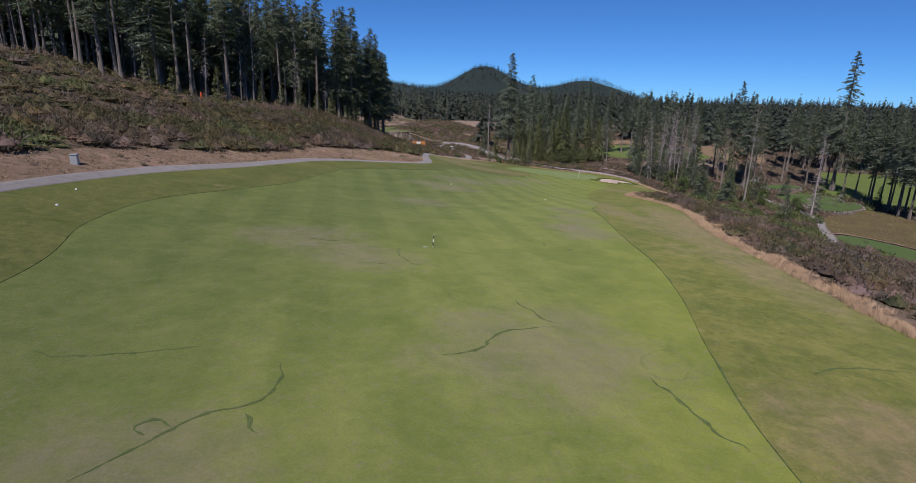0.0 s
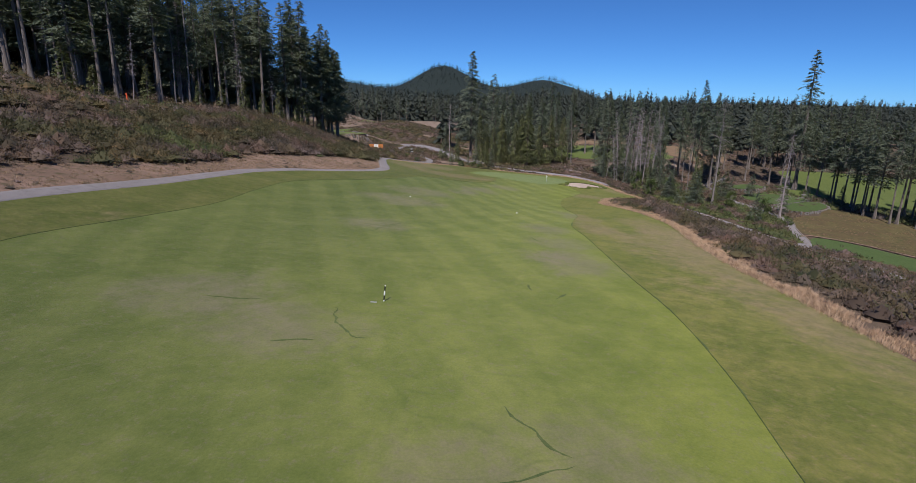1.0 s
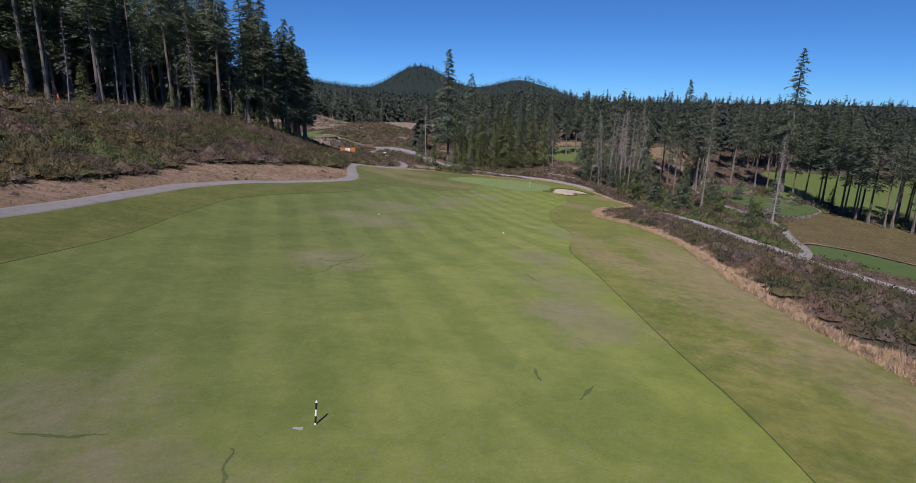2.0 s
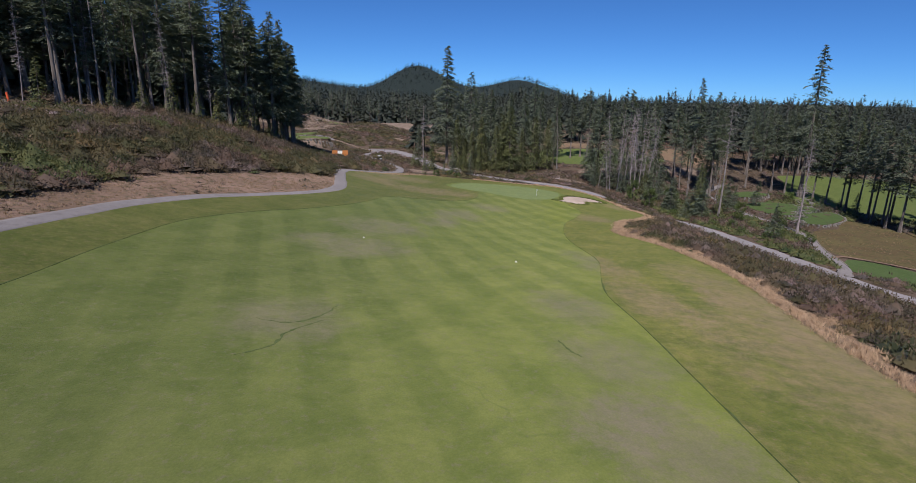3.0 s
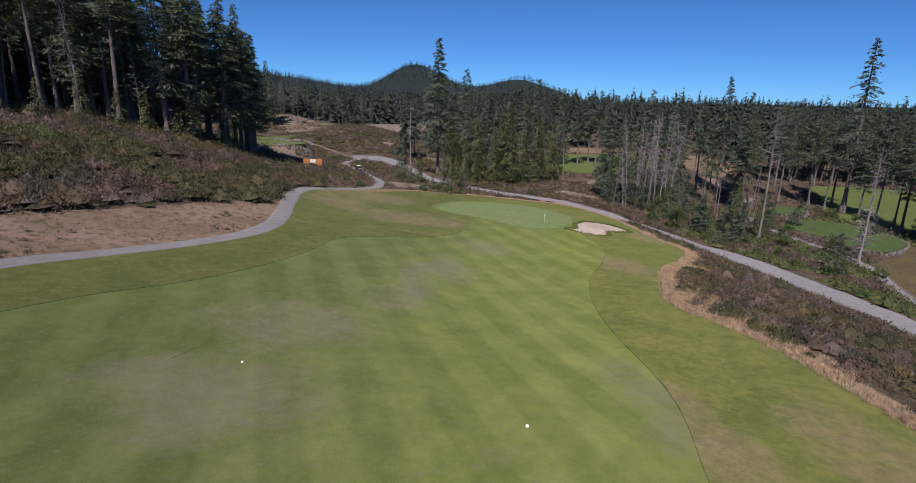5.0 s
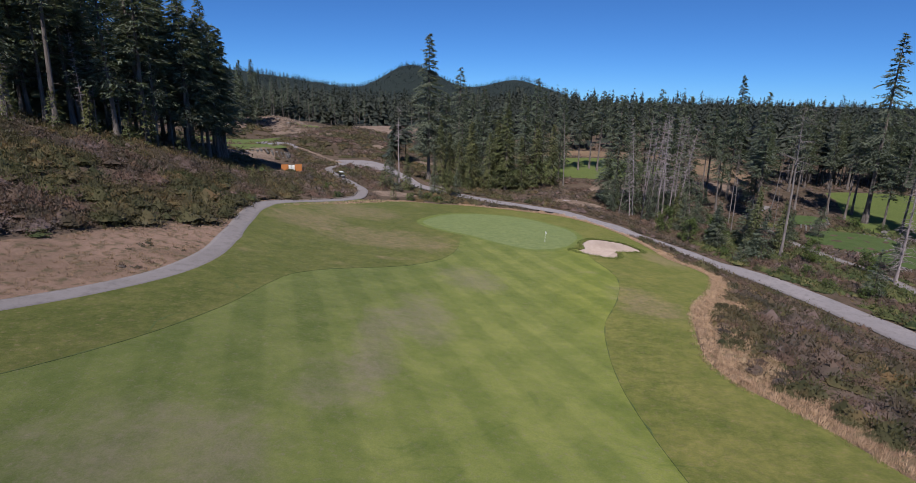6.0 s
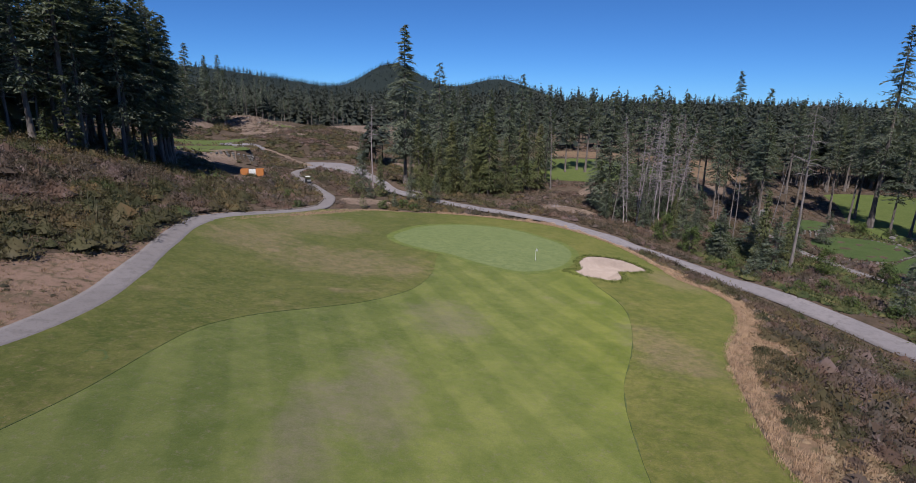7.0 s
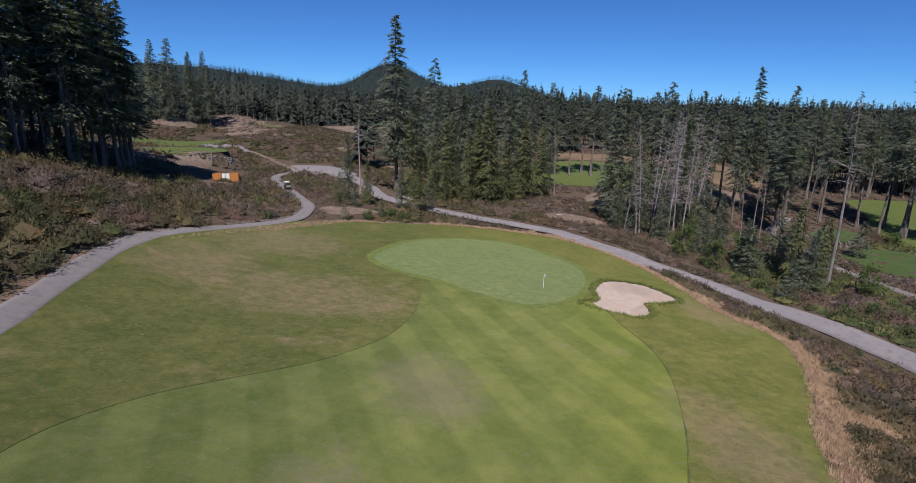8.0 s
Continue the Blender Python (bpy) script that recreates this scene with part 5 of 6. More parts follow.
def free(x, y, extra=(), bank=True):
    """Off the mown turf, the paths and the clearings."""
    ok = np.ones(len(x), bool)
    for c, gap in ((ROUGH_LINE, 0.3), (FESCUE_LINE, 0.2 if bank else -99), (DIRT_LINE, -0.8), (LOWER_FIELD, 0.5), (LOWER_FAIRWAY, 1.0), (LOWER_GREEN, 1.0), (APRON, 1.0), (TEE_A, 2.5), (TEE_B, 2.5), (TEE_C, 2.5),
                   (UPPER_GREEN, 3.0), (MEADOW, 1), (MEADOW_TAN, 1), (UPPER_FAIRWAY, 1), (FAR_TAN, 1), (FAR_GREEN, 1), *extra):
        ok &= depth_in(c, x, y) < -gap
    for c in BARE_LINES:
        ok &= depth_in(c, x, y) < 0.2
    for line, gap in ROADS:
        ok &= edge_distance(line, x, y, False) > gap
    return ok


def patchy(x, y, scale, cut, seed):
    return np.array([noise.noise(Vector((a * scale, b * scale, seed))) for a, b in zip(x, y)]) > cut


dense, light = [shrub(k, 235, 5) for k in range(8)], [shrub(k + 10, 34, 3) for k in range(5)]
medium = [shrub(k + 40, 85, 3) for k in range(6)]
rich = [shrub(k + 20, 180, 16) for k in range(8)]
sp, sz = strew((-125, 0), (-14, 262), 2700, 31, lambda x, y: free(x, y) & (x < -12), (1.2, 2.9), 0.12)
sp2, sz2 = strew((-64, 70), (-11, 225), 1000, 48, lambda x, y: free(x, y) & (x < -12), (1.2, 2.6), 0.12)
sp, sz = np.concatenate([sp, sp2]), np.concatenate([sz, sz2])
half = patchy(sp[:, 0], sp[:, 1], 0.07, 0.04, 7.0)
fern = patchy(sp[:, 0], sp[:, 1], 0.055, 0.33, 12.0)
stuff("bracken_patches", dense, sp[fern], sz[fern] * 0.9, SALAL, "green bracken and salal patches on the hillside", "scrub", 20)
sp, sz, half = sp[~fern], sz[~fern], half[~fern]
close = sp[:, 0] > -72
for models, some in ((dense, close), (medium, ~close)):
    stuff("heather_scrub", models, sp[half & some], sz[half & some], HEATHER, "brownish purple heather scrub covering the hillside", "scrub", 8)
    stuff("broom_scrub", models, sp[~half & some], sz[~half & some], BROOM, "olive green broom scrub covering the hillside", "scrub", 9)
brush = [shrub(k + 60, 120, 36) for k in range(5)]
sp, sz = strew((-120, 90), (-36, 240), 5200, 55, lambda x, y: free(x, y) & (depth_in(WOOD, x, y) < -1.0) & (edge_distance(WOOD, x, y) < 21) & patchy(x, y, 0.06, 0.0, 23.0), (0.8, 1.7))
stuff("dead_brush", brush, sp[:330], sz[:330], BRUSH, "pale purplish grey dead brush below the wood", "scrub", 32)
BANK = ((ROUGH_LINE, 2.6),)
sp, sz = strew((34, 20), (128, 290), 5600, 32, lambda x, y: free(x, y, BANK, False) & patchy(x, y, 0.10, -0.75, 3.0) & ~((depth_in(FESCUE_LINE, x, y) > 1.0) & (y > 112) & (y < 182) & patchy(x, y, 0.2, 0.06, 2.0)), (0.5, 1.45))
close = (sp[:, 0] < 82) & (sp[:, 1] < 190)
olive = patchy(sp[:, 0], sp[:, 1], 0.11, 0.05, 15.0)
near_bank, near_size = strew((38, 96), (76, 186), 2600, 57, lambda x, y: free(x, y, (), False) & (edge_distance(FESCUE_INNER, x, y, False) > 3.0), (0.9, 1.9), 0.12)
wet = patchy(near_bank[:, 0], near_bank[:, 1], 0.13, 0.05, 31.0)
stuff("bank_heather", medium, near_bank[~wet][:420], near_size[~wet][:420], HEATHER, "dark purplish heather thick on the bank behind the fescue", "scrub", 34)
stuff("bank_broom", medium, near_bank[wet][:280], near_size[wet][:280], BROOM, "olive broom thick on the bank behind the fescue", "scrub", 35)
low_bank, low_size = strew((31, 22), (84, 100), 1900, 58, lambda x, y: free(x, y, (), False) & (edge_distance(FESCUE_INNER, x, y, False) > 3.0), (0.9, 1.8), 0.14)
wet = patchy(low_bank[:, 0], low_bank[:, 1], 0.12, 0.12, 33.0)
stuff("bank_heather", medium, low_bank[~wet][:620], low_size[~wet][:620], HEATHER, "dark purplish heather covering the bank below the rough", "scrub", 36)
stuff("bank_broom", medium, low_bank[wet][:300], low_size[wet][:300], BROOM, "olive broom on the bank below the rough", "scrub", 37)
stuff("bank_heather", rich, sp[close & ~olive], sz[close & ~olive], HEATHER, "dark heather and dead twigs on the near bank", "scrub", 19)
stuff("bank_broom", rich, sp[close & olive], sz[close & olive], BROOM, "olive broom bushes on the near bank", "scrub", 22)
sp, sz = sp[~close], sz[~close]
half = patchy(sp[:, 0], sp[:, 1], 0.05, 0.12, 9.0) & (sp[:, 1] < 225) | patchy(sp[:, 0], sp[:, 1], 0.09, 0.25, 9.0)
stuff("heather_scrub", medium, sp[~half], sz[~half], HEATHER, "dark purplish heather scrub on the bank below the rough", "scrub", 10)
stuff("broom_scrub", medium, sp[half], sz[half], BROOM, "green undergrowth along the gravel road", "scrub", 11)
sp, sz = strew((-100, 222), (60, 520), 9500, 33, lambda x, y: free(x, y) & (patchy(x, y, 0.05, -0.30, 5.0) | (np.hypot((x + 20) / 32, (y - 402) / 56) < 1)) & (depth_in(WOOD, x, y) < 0)
               & ((depth_in(RIDGE, x, y) < 0) | patchy(x, y, 0.11, -0.08, 15.0)), (0.8, 2.5))
brown = patchy(sp[:, 0], sp[:, 1], 0.06, 0.05, 21.0)
stuff("valley_scrub", light, sp[~brown], sz[~brown], BROOM, "olive brown scrub on the valley hummocks", "scrub", 12)
stuff("valley_heather", light, sp[brown], sz[brown], HEATHER, "brown heather on the valley hummocks", "scrub", 28)
sp, sz = strew((-106, 430), (-30, 520), 1400, 52, lambda x, y: depth_in(RIDGE, x, y) > 1.0, (0.6, 2.9), -0.12)
stuff("ridge_rocks", [rubble(k) for k in range(5)], sp[:800], sz[:800], ROCKY, "broken pinkish grey rocks strewn on the ridge", "rocks", 29)
sp, sz = strew((44, 196), (88, 262), 2600, 53, lambda x, y: free(x, y) & (edge_distance(ROAD_LINE, x, y, False) < 10.5) & (depth_in(ROUGH_LINE, x, y) > -22), (0.8, 1.7))
walk_side, walk_size = strew((-22, 180), (6, 300), 1500, 54, lambda x, y: free(x, y) & (depth_in(WOOD, x, y) < 0), (0.7, 1.9))
stuff("pathside_heather", medium, walk_side[:420], walk_size[:420], HEATHER, "purplish heather growing close to the cart path", "scrub", 31)
stuff("roadside_heather", medium, sp[:330], sz[:330], HEATHER, "tall brown heather between the green and the road", "scrub", 30)
sp, sz = strew((60, 230), (260, 420), 5200, 34, lambda x, y: free(x, y) & patchy(x, y, 0.08, -0.35, 6.0), (0.7, 2.0))
sp2, sz2 = strew((92, 140), (185, 262), 4200, 35, lambda x, y: free(x, y) & patchy(x, y, 0.09, -0.40, 8.0), (1.0, 2.6))
brown = patchy(sp2[:, 0], sp2[:, 1], 0.07, -0.02, 18.0)
stuff("heather_undergrowth", light, sp2[brown], sz2[brown], HEATHER, "brown heather and dead brush below the road", "scrub", 25)
sp2, sz2 = sp2[~brown], sz2[~brown]
stuff("salal_undergrowth", light, sp2, sz2, SALAL, "dense green salal and bracken below the road", "scrub", 16)
stuff("woodland_undergrowth", light, sp, sz, HEATHER, "low brown undergrowth between the valley trees", "scrub", 13)


sp, sz = strew((40, 112), (74, 184), 9000, 47, lambda x, y: (depth_in(FESCUE_LINE, x, y) > 0.2) & (edge_distance(FESCUE_INNER, x, y, False) > 2.2) & patchy(x, y, 0.22, -0.1, 11.0), (0.35, 0.95))
sp, sz = sp[:900], sz[:900]
mixed = patchy(sp[:, 0], sp[:, 1], 0.15, 0.0, 13.0)
stuff("bank_scrub", medium, sp[mixed], sz[mixed], BROOM, "low olive scrub among the fescue", "scrub", 26)
stuff("bank_bracken", medium, sp[~mixed], sz[~mixed], RUSSET, "dry russet bracken among the fescue", "scrub", 27)


def tuft(seed, blades, tall, spread):
    rng = np.random.default_rng(seed)
    a, r = rng.uniform(0, 6.283, blades), rng.uniform(0, spread, blades)
    base = np.c_[np.cos(a) * r, np.sin(a) * r, np.zeros(blades)]
    lean = np.c_[np.cos(a), np.sin(a), np.zeros(blades)] * rng.uniform(0.1, 0.6, (blades, 1)) * tall
    side = np.c_[-np.sin(a + 0.6), np.cos(a + 0.6), np.zeros(blades)] * 0.022
    v = np.stack([base - side, base + side, base + lean + np.array([0, 0, 1.0]) * tall * rng.uniform(0.6, 1.1, (blades, 1))], 1).reshape(-1, 3)
    return v, np.arange(blades * 3).reshape(-1, 3)


tufts = [tuft(k, 16, 0.5, 0.42) for k in range(4)]
sp, sz = strew((28, 12), (75, 246), 90000, 41, lambda x, y: (depth_in(FESCUE_LINE, x, y) > -0.4) & ((edge_distance(FESCUE_INNER, x, y, False) < 1.6) | patchy(x, y, 0.3, 0.12, 4.0) | ((y > 112) & (y < 185) & patchy(x, y, 0.4, -0.25, 4.0))), (0.45, 1.05), 0.0)
sp, sz = sp[:19000], sz[:19000]
stuff("fescue_tufts", tufts, sp, sz, STRAW, "tall dry straw-coloured fescue along the bank", "grass", 14)
sp, sz = strew((-62, 20), (-8, 216), 30000, 42, lambda x, y: (depth_in(DIRT_LINE, x, y) > 0.5) & (edge_distance(PATH_LINE, x, y, False) > 1.6) & patchy(x, y, 0.25, -0.3, 2.0), (0.25, 0.75), 0.0)
sp, sz = sp[:13000], sz[:13000]
stuff("dry_tufts", tufts, sp, sz, RUSSET, "russet dry grass tufts on the dirt verge", "grass", 15)

sp, sz = strew((-62, 20), (-8, 216), 2600, 45, lambda x, y: (depth_in(DIRT_LINE, x, y) > 0.4) & (edge_distance(PATH_LINE, x, y, False) > 2.0) & patchy(x, y, 0.16, 0.10, 5.0), (0.2, 0.6))
stuff("verge_heather", light, sp, sz, HEATHER, "low heather creeping over the dirt verge", "scrub", 23)
sp, sz = strew((118, 120), (200, 216), 9000, 46, lambda x, y: (depth_in(LOWER_FIELD, x, y) > 0.5) & patchy(x, y, 0.12, -0.1, 6.0), (0.5, 1.1), 0.0)
stuff("field_tufts", tufts, sp[:700], sz[:700], RUSSET, "dry grass tufts on the valley field", "grass", 24)
sp, sz = strew((-14, 192), (16, 236), 9000, 43, lambda x, y: depth_in(STRAW_WEDGE, x, y) > 0, (0.35, 0.8), 0.0)
stuff("straw_tufts", tufts, sp[:900], sz[:900], STRAW, "dry straw-coloured grass along the path", "grass", 17)
lip = [tuft(k + 30, 14, 0.30, 0.3) for k in range(4)]
sp, sz = strew((40, 173), (60, 193), 16000, 44, lambda x, y: (depth_in(BUNKER_LINE, x, y) < 0.1) & (depth_in(BUNKER_LINE, x, y) > -0.9), (0.6, 1.5), 0.0)
stuff("bunker_lip_grass", lip, sp[:420], sz[:420], COLLAR, "shaggy grass on the lip of the bunker", "grass", 18)

# ---- things ----
def cylinder(bm, r0, r1, z0, z1, sides=12, x=0.0, y=0.0):
    m = Matrix.Translation((x, y, (z0 + z1) / 2))
    bmesh.ops.create_cone(bm, cap_ends=True, segments=sides, radius1=r0, radius2=r1, depth=z1 - z0, matrix=m)
    return bm


def box(bm, lo, hi, bevel=0.0):
    c, s = [(a + b) / 2 for a, b in zip(lo, hi)], [b - a for a, b in zip(lo, hi)]
    made = bmesh.ops.create_cube(bm, size=1, matrix=Matrix.Translation(c) @ Matrix.Diagonal((*s, 1)))
    if bevel:
        es = {e for v in made["verts"] for e in v.link_edges}
        bmesh.ops.bevel(bm, geom=list(es), offset=bevel, segments=2, affect="EDGES")
    return bm


def yardage_pole(x, y):
    ob = tagged(new("yardage_pole"), "black and white banded yardage pole on the fairway", "marker")
    for k, (z0, z1, mat) in enumerate(((-0.3, 0.10, WHITE), (0.10, 0.47, BLACK), (0.47, 0.82, WHITE), (0.82, 1.18, BLACK))):
        part("band", cylinder(bmesh.new(), 0.042, 0.042, z0 * 0.92, z1 * 0.92), mat, ob, "white band" if mat is WHITE else "black band")
    cap = cylinder(bmesh.new(), 0.046, 0.026, 1.086, 1.16)
    part("cap", cap, WHITE, ob, "rounded white cap")
    ob.matrix_basis = pose(x, y, at(x, y) + 0.10, 4, 6, 0)
    return ob


def flagstick(x, y):
    ob = tagged(new("flagstick"), "white flagstick standing in the hole of the green", "flagstick")
    part("stick", cylinder(bmesh.new(), 0.028, 0.022, -0.15, 2.05, 10), WHITE, ob)
    bm = bmesh.new()
    verts = [[bm.verts.new((0.02 + 0.09 * i, 0.05 * math.sin(i * 1.4) * i / 3, 1.99 - 0.10 * j - 0.06 * i)) for j in range(4)] for i in range(4)]
    for i in range(3):
        for j in range(3):
            bm.faces.new((verts[i][j], verts[i + 1][j], verts[i + 1][j + 1], verts[i][j + 1]))
    bmesh.ops.solidify(bm, geom=bm.faces[:], thickness=0.01)
    part("flag", bm, WHITE, ob, "limp white cloth flag")
    part("cup", cylinder(bmesh.new(), 0.06, 0.06, -0.12, 0.006, 16), BLACK, ob, "dark hole rim")
    ob.matrix_basis = pose(x, y, at(x, y) + 0.145)
    return ob


def marker_disc(x, y, label, size=0.16):
    ob = new("yardage_disc", bm_mesh("yardage_disc", cylinder(bmesh.new(), size, size * 0.85, -0.08, 0.07, 18), WHITE))
    tagged(ob, label, "marker")
    ob.matrix_basis = pose(x, y, at(x, y) + 0.10)


yardage_pole(-2.8, 46.3)
marker_disc(14.9, 99.5, "round white yardage disc set in the fairway", 0.12)
marker_disc(-2.9, 105.8, "round white yardage disc set in the fairway", 0.10)
plate = new("yardage_plate", bm_mesh("yardage_plate", box(bmesh.new(), (-0.22, -0.08, -0.05), (0.22, 0.08, 0.012), 0.01), STEEL))
tagged(plate, "small grey plate set in the fairway beside the pole", "marker")
plate.matrix_basis = pose(-3.45, 46.0, at(-3.45, 46.0) + 0.09, 0, 0, -6)
flagstick(38.8, 185.8)


marker_disc(-34.4, 44.1, "flat white sprinkler cover lying in the rough", 0.13)
marker_disc(-36.6, 49.6, "flat white sprinkler cover lying in the rough", 0.11)


def survey_stake(x, y):
    """A wooden stake wrapped in orange tape, with a loose end."""
    ob = tagged(new("survey_stake"), "wooden survey stake wrapped in orange tape below the wood", "stake")
    part("stake", cylinder(bmesh.new(), 0.10, 0.08, -0.4, 2.9, 6), BARK, ob)
    part("tape", cylinder(bmesh.new(), 0.24, 0.20, 0.9, 2.8, 10), REDTAPE, ob, "orange-red plastic tape")
    ob.matrix_basis = pose(x, y, at(x, y), 3, -2, 0)


survey_stake(-80, 166.5)


def fallen_log(x, y, length, thick, turn):
    """A bleached fallen trunk with the stubs of its boughs."""
    rng = np.random.default_rng(int(length * 10))
    k = np.linspace(0, 1, 7)
    pieces = [tube(np.c_[k * length, 0.15 * np.sin(k * 4), thick + 0.05 * np.cos(k * 5)], thick * (1.05 - 0.5 * k), 8)]
    for u in rng.uniform(0.2, 0.95, 6):
        p = np.array([u * length, 0.15 * math.sin(u * 4), thick])
        d = np.array([0.3, rng.normal(0, 0.7), rng.uniform(0.1, 1.0)])
        pieces.append(tube([p, p + d * rng.uniform(0.6, 1.4)], [0.07, 0.02], 4))
    ob = tagged(new("fallen_log", mesh_of("fallen_log", *joined(pieces), GREYWOOD, True)), "bleached fallen trunk lying beside the gravel road", "log")
    ob.matrix_basis = pose(x, y, at(x, y), 0, math.degrees(math.atan2(at(x, y) - at(x + length * math.cos(radians(turn)), y + length * math.sin(radians(turn))), length)), turn)


fallen_log(22.5, 276.5, 7.0, 0.28, -38)
fallen_log(24.8, 275.8, 5.2, 0.20, -60)
fallen_log(64.5, 258.5, 6.0, 0.22, 20)


def brush_pile(x, y, long, wide, tall, turn):
    """A heap of torn roots, limbs and earth."""
    rng = np.random.default_rng(77)
    pieces = []
    for _ in range(150):
        a, r = rng.uniform(0, 6.283), math.sqrt(rng.uniform(0, 1))
        c = np.array([math.cos(a) * r * long / 2, math.sin(a) * r * wide / 2, (1 - r**2) * tall * rng.uniform(0.3, 1.0)])
        d = rng.normal(0, 1, 3) * np.array([1, 1, 0.45])
        d /= np.linalg.norm(d)
        ln, th = rng.uniform(0.8, 2.6), rng.uniform(0.06, 0.30)
        pieces.append(tube([c - d * ln / 2, c + np.array([0, 0, 0.12]), c + d * ln / 2], [th, th * 0.9, th * 0.5], 6))
    k = np.linspace(0, 1, 7)
    for _ in range(14):
        a, r = rng.uniform(0, 6.283), rng.uniform(0, 0.7)
        c = np.array([math.cos(a) * r * long / 2, math.sin(a) * r * wide / 2, 0.0])
        h = (1 - r**2) * tall * 0.75
        pieces.append(tube(np.c_[c[0] + 0.3 * np.sin(k * 3), c[1] + 0 * k, k * h], (0.35 + 1.3 * (1 - k)) * 0.9, 7))
    ob = tagged(new("brush_pile", mesh_of("brush_pile", *joined(pieces), DARKWOOD)), "brown heap of torn roots and limbs between the trees", "brush pile")
    ob.matrix_basis = pose(x, y, at(x, y) - 0.2, 0, 0, turn)


brush_pile(143.5, 284, 13, 7, 3.6, -30)


def bin_post(x, y):
    ob = tagged(new("litter_bin"), "grey metal litter bin beside the cart path", "bin")
    part("body", box(bmesh.new(), (-0.36, -0.36, -0.2), (0.36, 0.36, 1.0), 0.05), STEEL, ob)
    part("lid", box(bmesh.new(), (-0.40, -0.40, 1.0), (0.40, 0.40, 1.12), 0.04), STEEL, ob, "overhanging lid")
    ob.matrix_basis = pose(x, y, at(x, y) + 0.05, 0, 0, 20)


bin_post(-42.8, 58.5)


def crate(x, y, turn):
    """A pair of open plywood pens with white containers between them."""
    ob = tagged(new("plywood_crate"), "orange plywood crates holding white containers on the heath", "crate")
    for x0 in (-3.2, 1.0):
        for lo, hi in (((x0, -1.1, 0), (x0 + 2.2, -1.0, 2.1)), ((x0, 1.0, 0), (x0 + 2.2, 1.1, 2.1)), ((x0, -1.0, 0), (x0 + 0.1, 1.0, 2.1)), ((x0 + 2.1, -1.0, 0), (x0 + 2.2, 1.0, 2.1))):
            part("panel", box(bmesh.new(), lo, hi, 0.01), ORANGE, ob)
    for x0 in (-0.95, 0.05):
        part("container", box(bmesh.new(), (x0, -0.9, 0), (x0 + 0.9, 0.4, 2.0), 0.08), WHITE, ob, "white plastic container")
    ob.matrix_basis = pose(x, y, at(x, y) - 0.05, 0, 0, turn)


crate(-23.8, 269.5, 6)


def golf_cart(x, y, turn):
    ob = tagged(new("golf_cart"), "dark golf cart with a white roof on the path", "golf cart")
    part("body", box(box(bmesh.new(), (-0.6, -1.15, 0.35), (0.6, 1.15, 0.75), 0.1), (-0.58, 0.55, 0.7), (0.58, 1.1, 1.05), 0.1), BLACK, ob)
    part("seat", box(box(bmesh.new(), (-0.55, -0.65, 0.75), (0.55, 0.0, 0.95), 0.06), (-0.55, -0.75, 0.9), (0.55, -0.6, 1.35), 0.05), RUBBER, ob)
    part("roof", box(bmesh.new(), (-0.62, -1.0, 1.85), (0.62, 0.85, 1.95), 0.04), WHITE, ob, "white roof")
    part("rear_rack", box(bmesh.new(), (-0.55, -1.35, 0.6), (0.55, -1.1, 1.1), 0.04), STEEL, ob)
    for sx in (-0.56, 0.56):
        for sy, lean in ((-0.72, 0), (0.72, 0)):
            part("roof_post", box(bmesh.new(), (sx - 0.025, sy - 0.025, 0.7), (sx + 0.025, sy + 0.025, 1.86)), BLACK, ob)
        for sy in (-0.8, 0.78):
            wheel = part("wheel", cylinder(bmesh.new(), 0.24, 0.24, -0.1, 0.1, 18), RUBBER, ob)
            wheel.matrix_basis = pose(sx, sy, 0.24, 0, 90, 0)
            part("rim", cylinder(bmesh.new(), 0.13, 0.13, -0.11, 0.11, 14), STEEL, wheel, "grey rim")
    ob.matrix_basis = pose(x, y, at(x, y) + 0.13, 0, 0, turn)


golf_cart(-7.4, 264.5, 25)


def edging(line, first, last, offset, label):
    """A low timber kerb along a stretch of a path."""
    n = len(line)
    run = beside(line, offset)[int(first * n):int(last * n)]
    z = land(run[:, 0], run[:, 1]) + 0.10
    t = np.gradient(run, axis=0)
    s = np.c_[t[:, 1], -t[:, 0]] / np.linalg.norm(t, axis=1)[:, None] * 0.09
    v = np.stack([np.c_[run - s, z - 0.2], np.c_[run - s, z + 0.16], np.c_[run + s, z + 0.16], np.c_[run + s, z - 0.2]], 1).reshape(-1, 3)
    a = (np.arange(len(run) - 1)[:, None] * 4 + np.arange(3)[None]).ravel()
    tagged(new("path_edging", mesh_of("path_edging", v, np.c_[a, a + 4, a + 5, a + 1], BARK)), label, "kerb", kind="structure")


edging(PATH_LINE, 0.72, 0.86, -1.5, "dark timber edging along the cart path")
edging(LOWER_PATH, 0.12, 0.62, 1.55, "dark timber edging along the valley path")


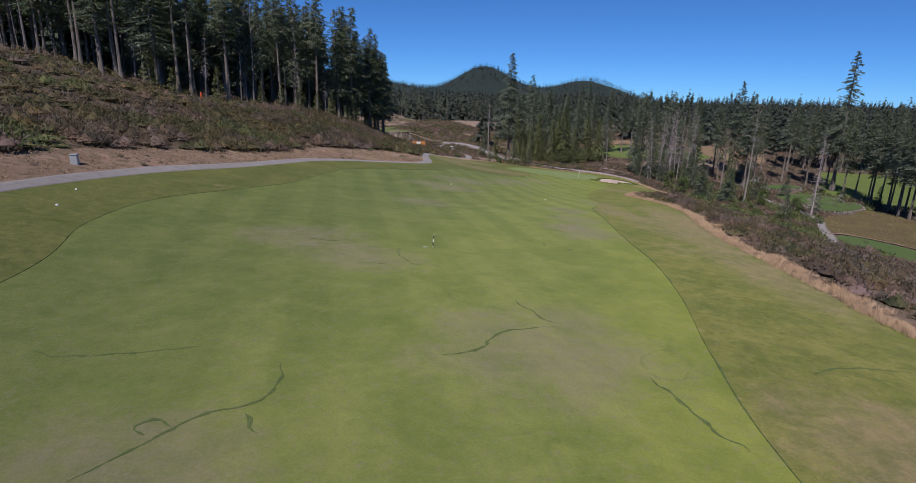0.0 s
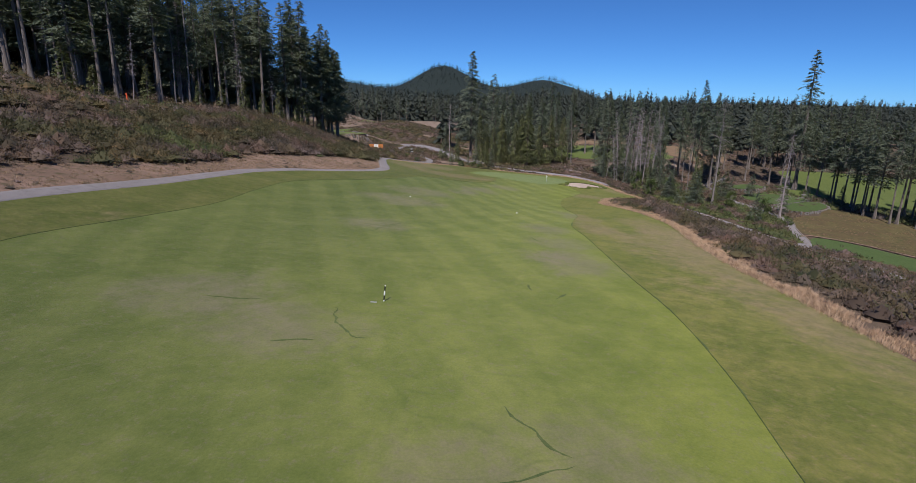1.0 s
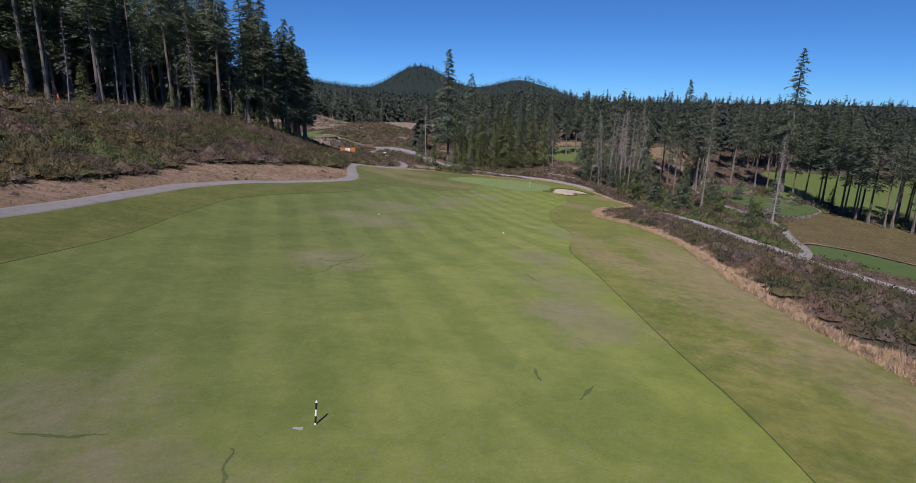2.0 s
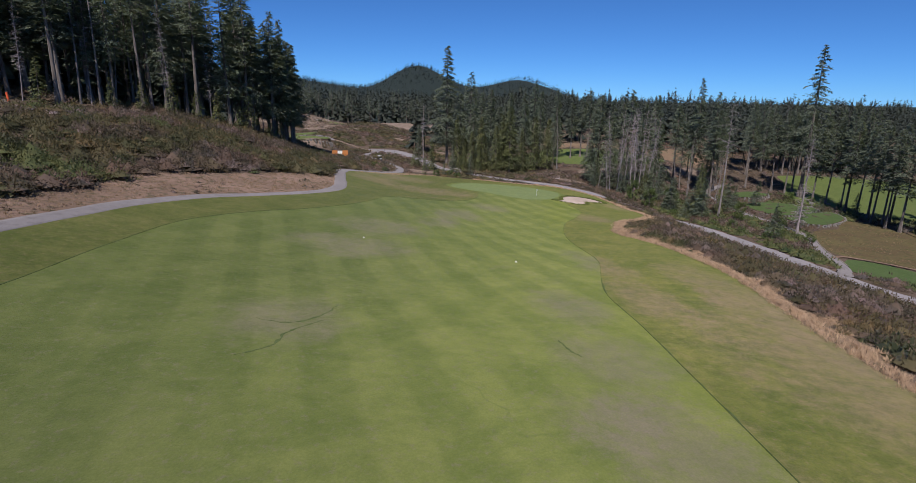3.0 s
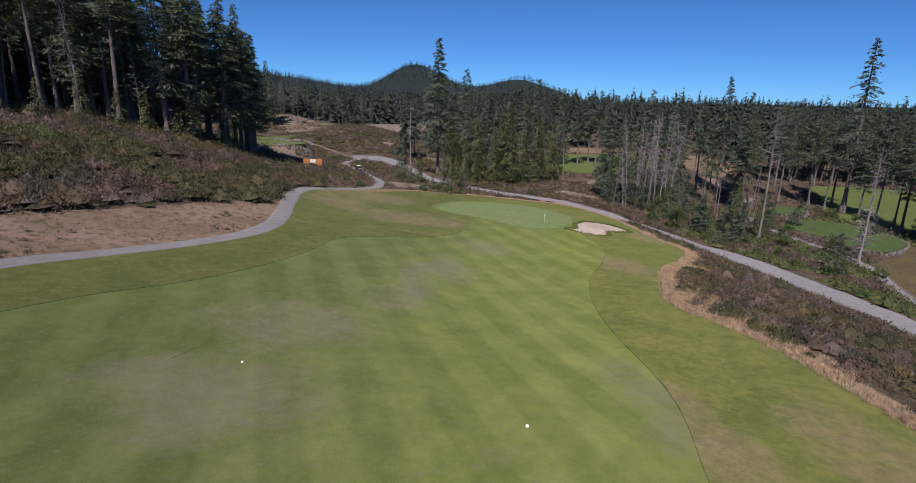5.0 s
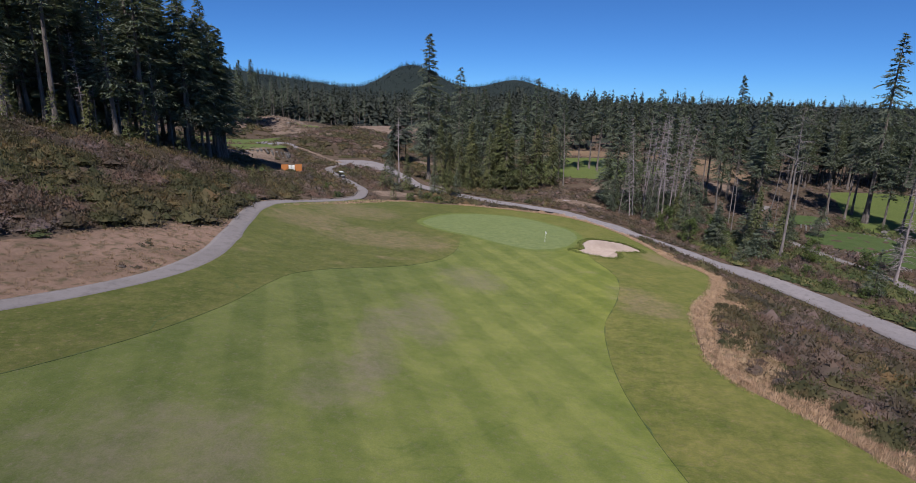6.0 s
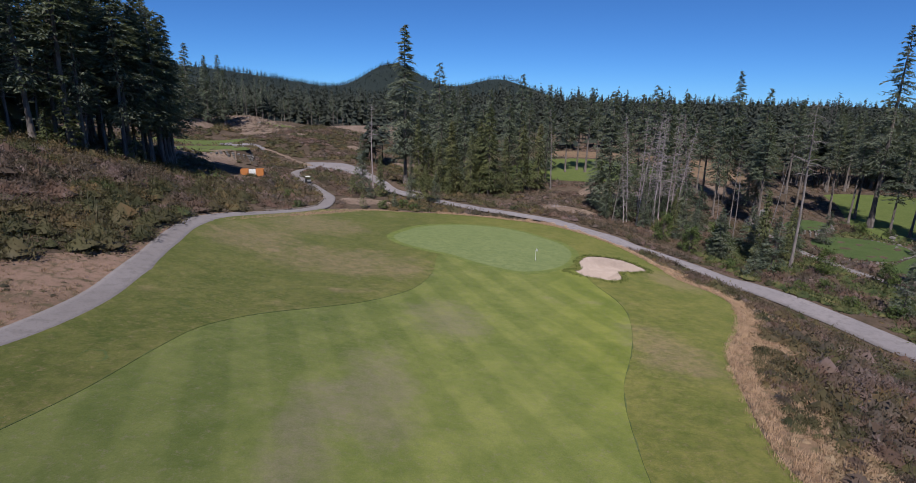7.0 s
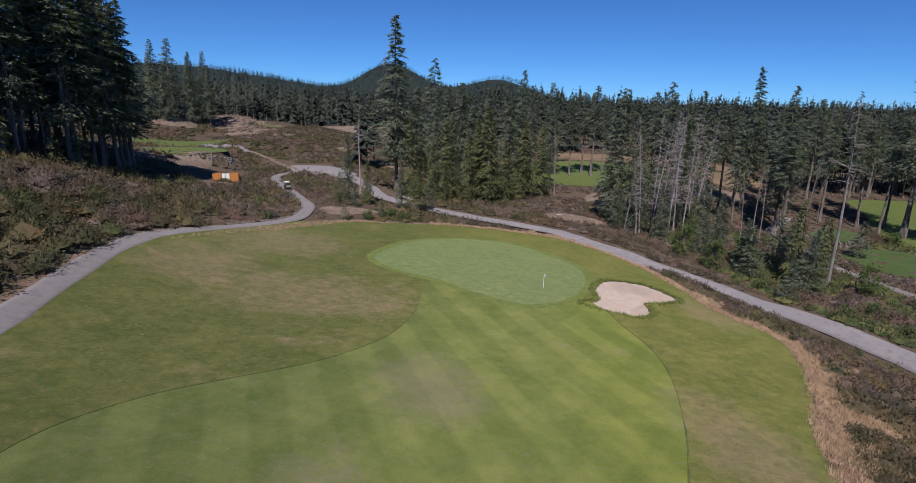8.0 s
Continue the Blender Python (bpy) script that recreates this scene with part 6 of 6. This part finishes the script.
def boulder(x, y, size, turn):
    bm = bmesh.new()
    bmesh.ops.create_icosphere(bm, subdivisions=2, radius=0.5)
    for v in bm.verts:
        k = 1 + 0.35 * noise.noise(v.co * 2.2 + Vector((x, y, 0)))
        v.co = Vector((v.co.x * 1.3 * k, v.co.y * k, v.co.z * 0.8 * k))
    ob = tagged(new("boulder", bm_mesh("boulder", bm, STONE)), "grey boulder lying beside the valley tees", "boulder", "boulders by the tees")
    ob.matrix_basis = pose(x, y, at(x, y) + size * 0.12, 0, 0, turn) @ Matrix.Scale(size, 4)


for x, y, size, turn in ((166, 240, 1.6, 10), (168.5, 243, 1.3, 80), (171, 246, 1.8, 40), (174, 248, 1.1, 120), (163, 236, 1.0, 60), (177, 244, 1.4, 15), (160, 234, 0.8, 30),
                         (-62, 466, 2.2, 30), (-70, 472, 1.8, 70), (-55, 474, 2.4, 10), (-66, 480, 1.6, 50), (-30, 330, 1.0, 20)):
    boulder(x, y, size, turn)


def stone_wall(line, first, last, label, size=0.75):
    """A dry wall of rough boulders along a stretch of a terrace's edge."""
    wall = tagged(new("stone_wall"), label, "wall")
    rng = np.random.default_rng(int(first * 100 + last * 10))
    meshes = []
    for k in range(5):
        bm = bmesh.new()
        bmesh.ops.create_icosphere(bm, subdivisions=1, radius=0.5)
        for v in bm.verts:
            v.co = Vector((v.co.x * 1.25, v.co.y * 0.95, v.co.z * 0.85)) * rng.uniform(0.8, 1.12)
        meshes.append(bm_mesh("stone", bm, STONE))
    n = len(line)
    ring = line[int(first * n):int(last * n)] if last <= 1 else np.concatenate([line[int(first * n):], line[:int((last - 1) * n)]])
    c = line.mean(0)
    run = 0.0
    for a, b in zip(ring[:-1], ring[1:]):
        run += np.linalg.norm(b - a)
        if run < size * 0.95:
            continue
        run = 0.0
        out = (b - c) / np.linalg.norm(b - c)
        foot, top = land(*(b + out * 1.6)[:, None])[0], land(*(b - out * 0.3)[:, None])[0]
        for k in range(max(1, min(5, round((top - foot) / (size * 0.62))))):
            p = b + out * (1.1 - 0.16 * k) + rng.normal(0, 0.08, 2)
            ob = child("stone", meshes[rng.integers(5)], wall)
            ob.matrix_basis = pose(p[0], p[1], foot + 0.15 + k * size * 0.62, rng.uniform(-20, 20), rng.uniform(-20, 20), rng.uniform(0, 360)) @ Matrix.Scale(size * rng.uniform(0.9, 1.3), 4)


stone_wall(UPPER_GREEN, 0.40, 1.1, "rough grey boulder wall below the green terrace", 0.95)
for line in (TEE_A, TEE_B, TEE_C):
    stone_wall(line, 0.45, 1.15, "pale stone edging of the tee terrace", 0.6)
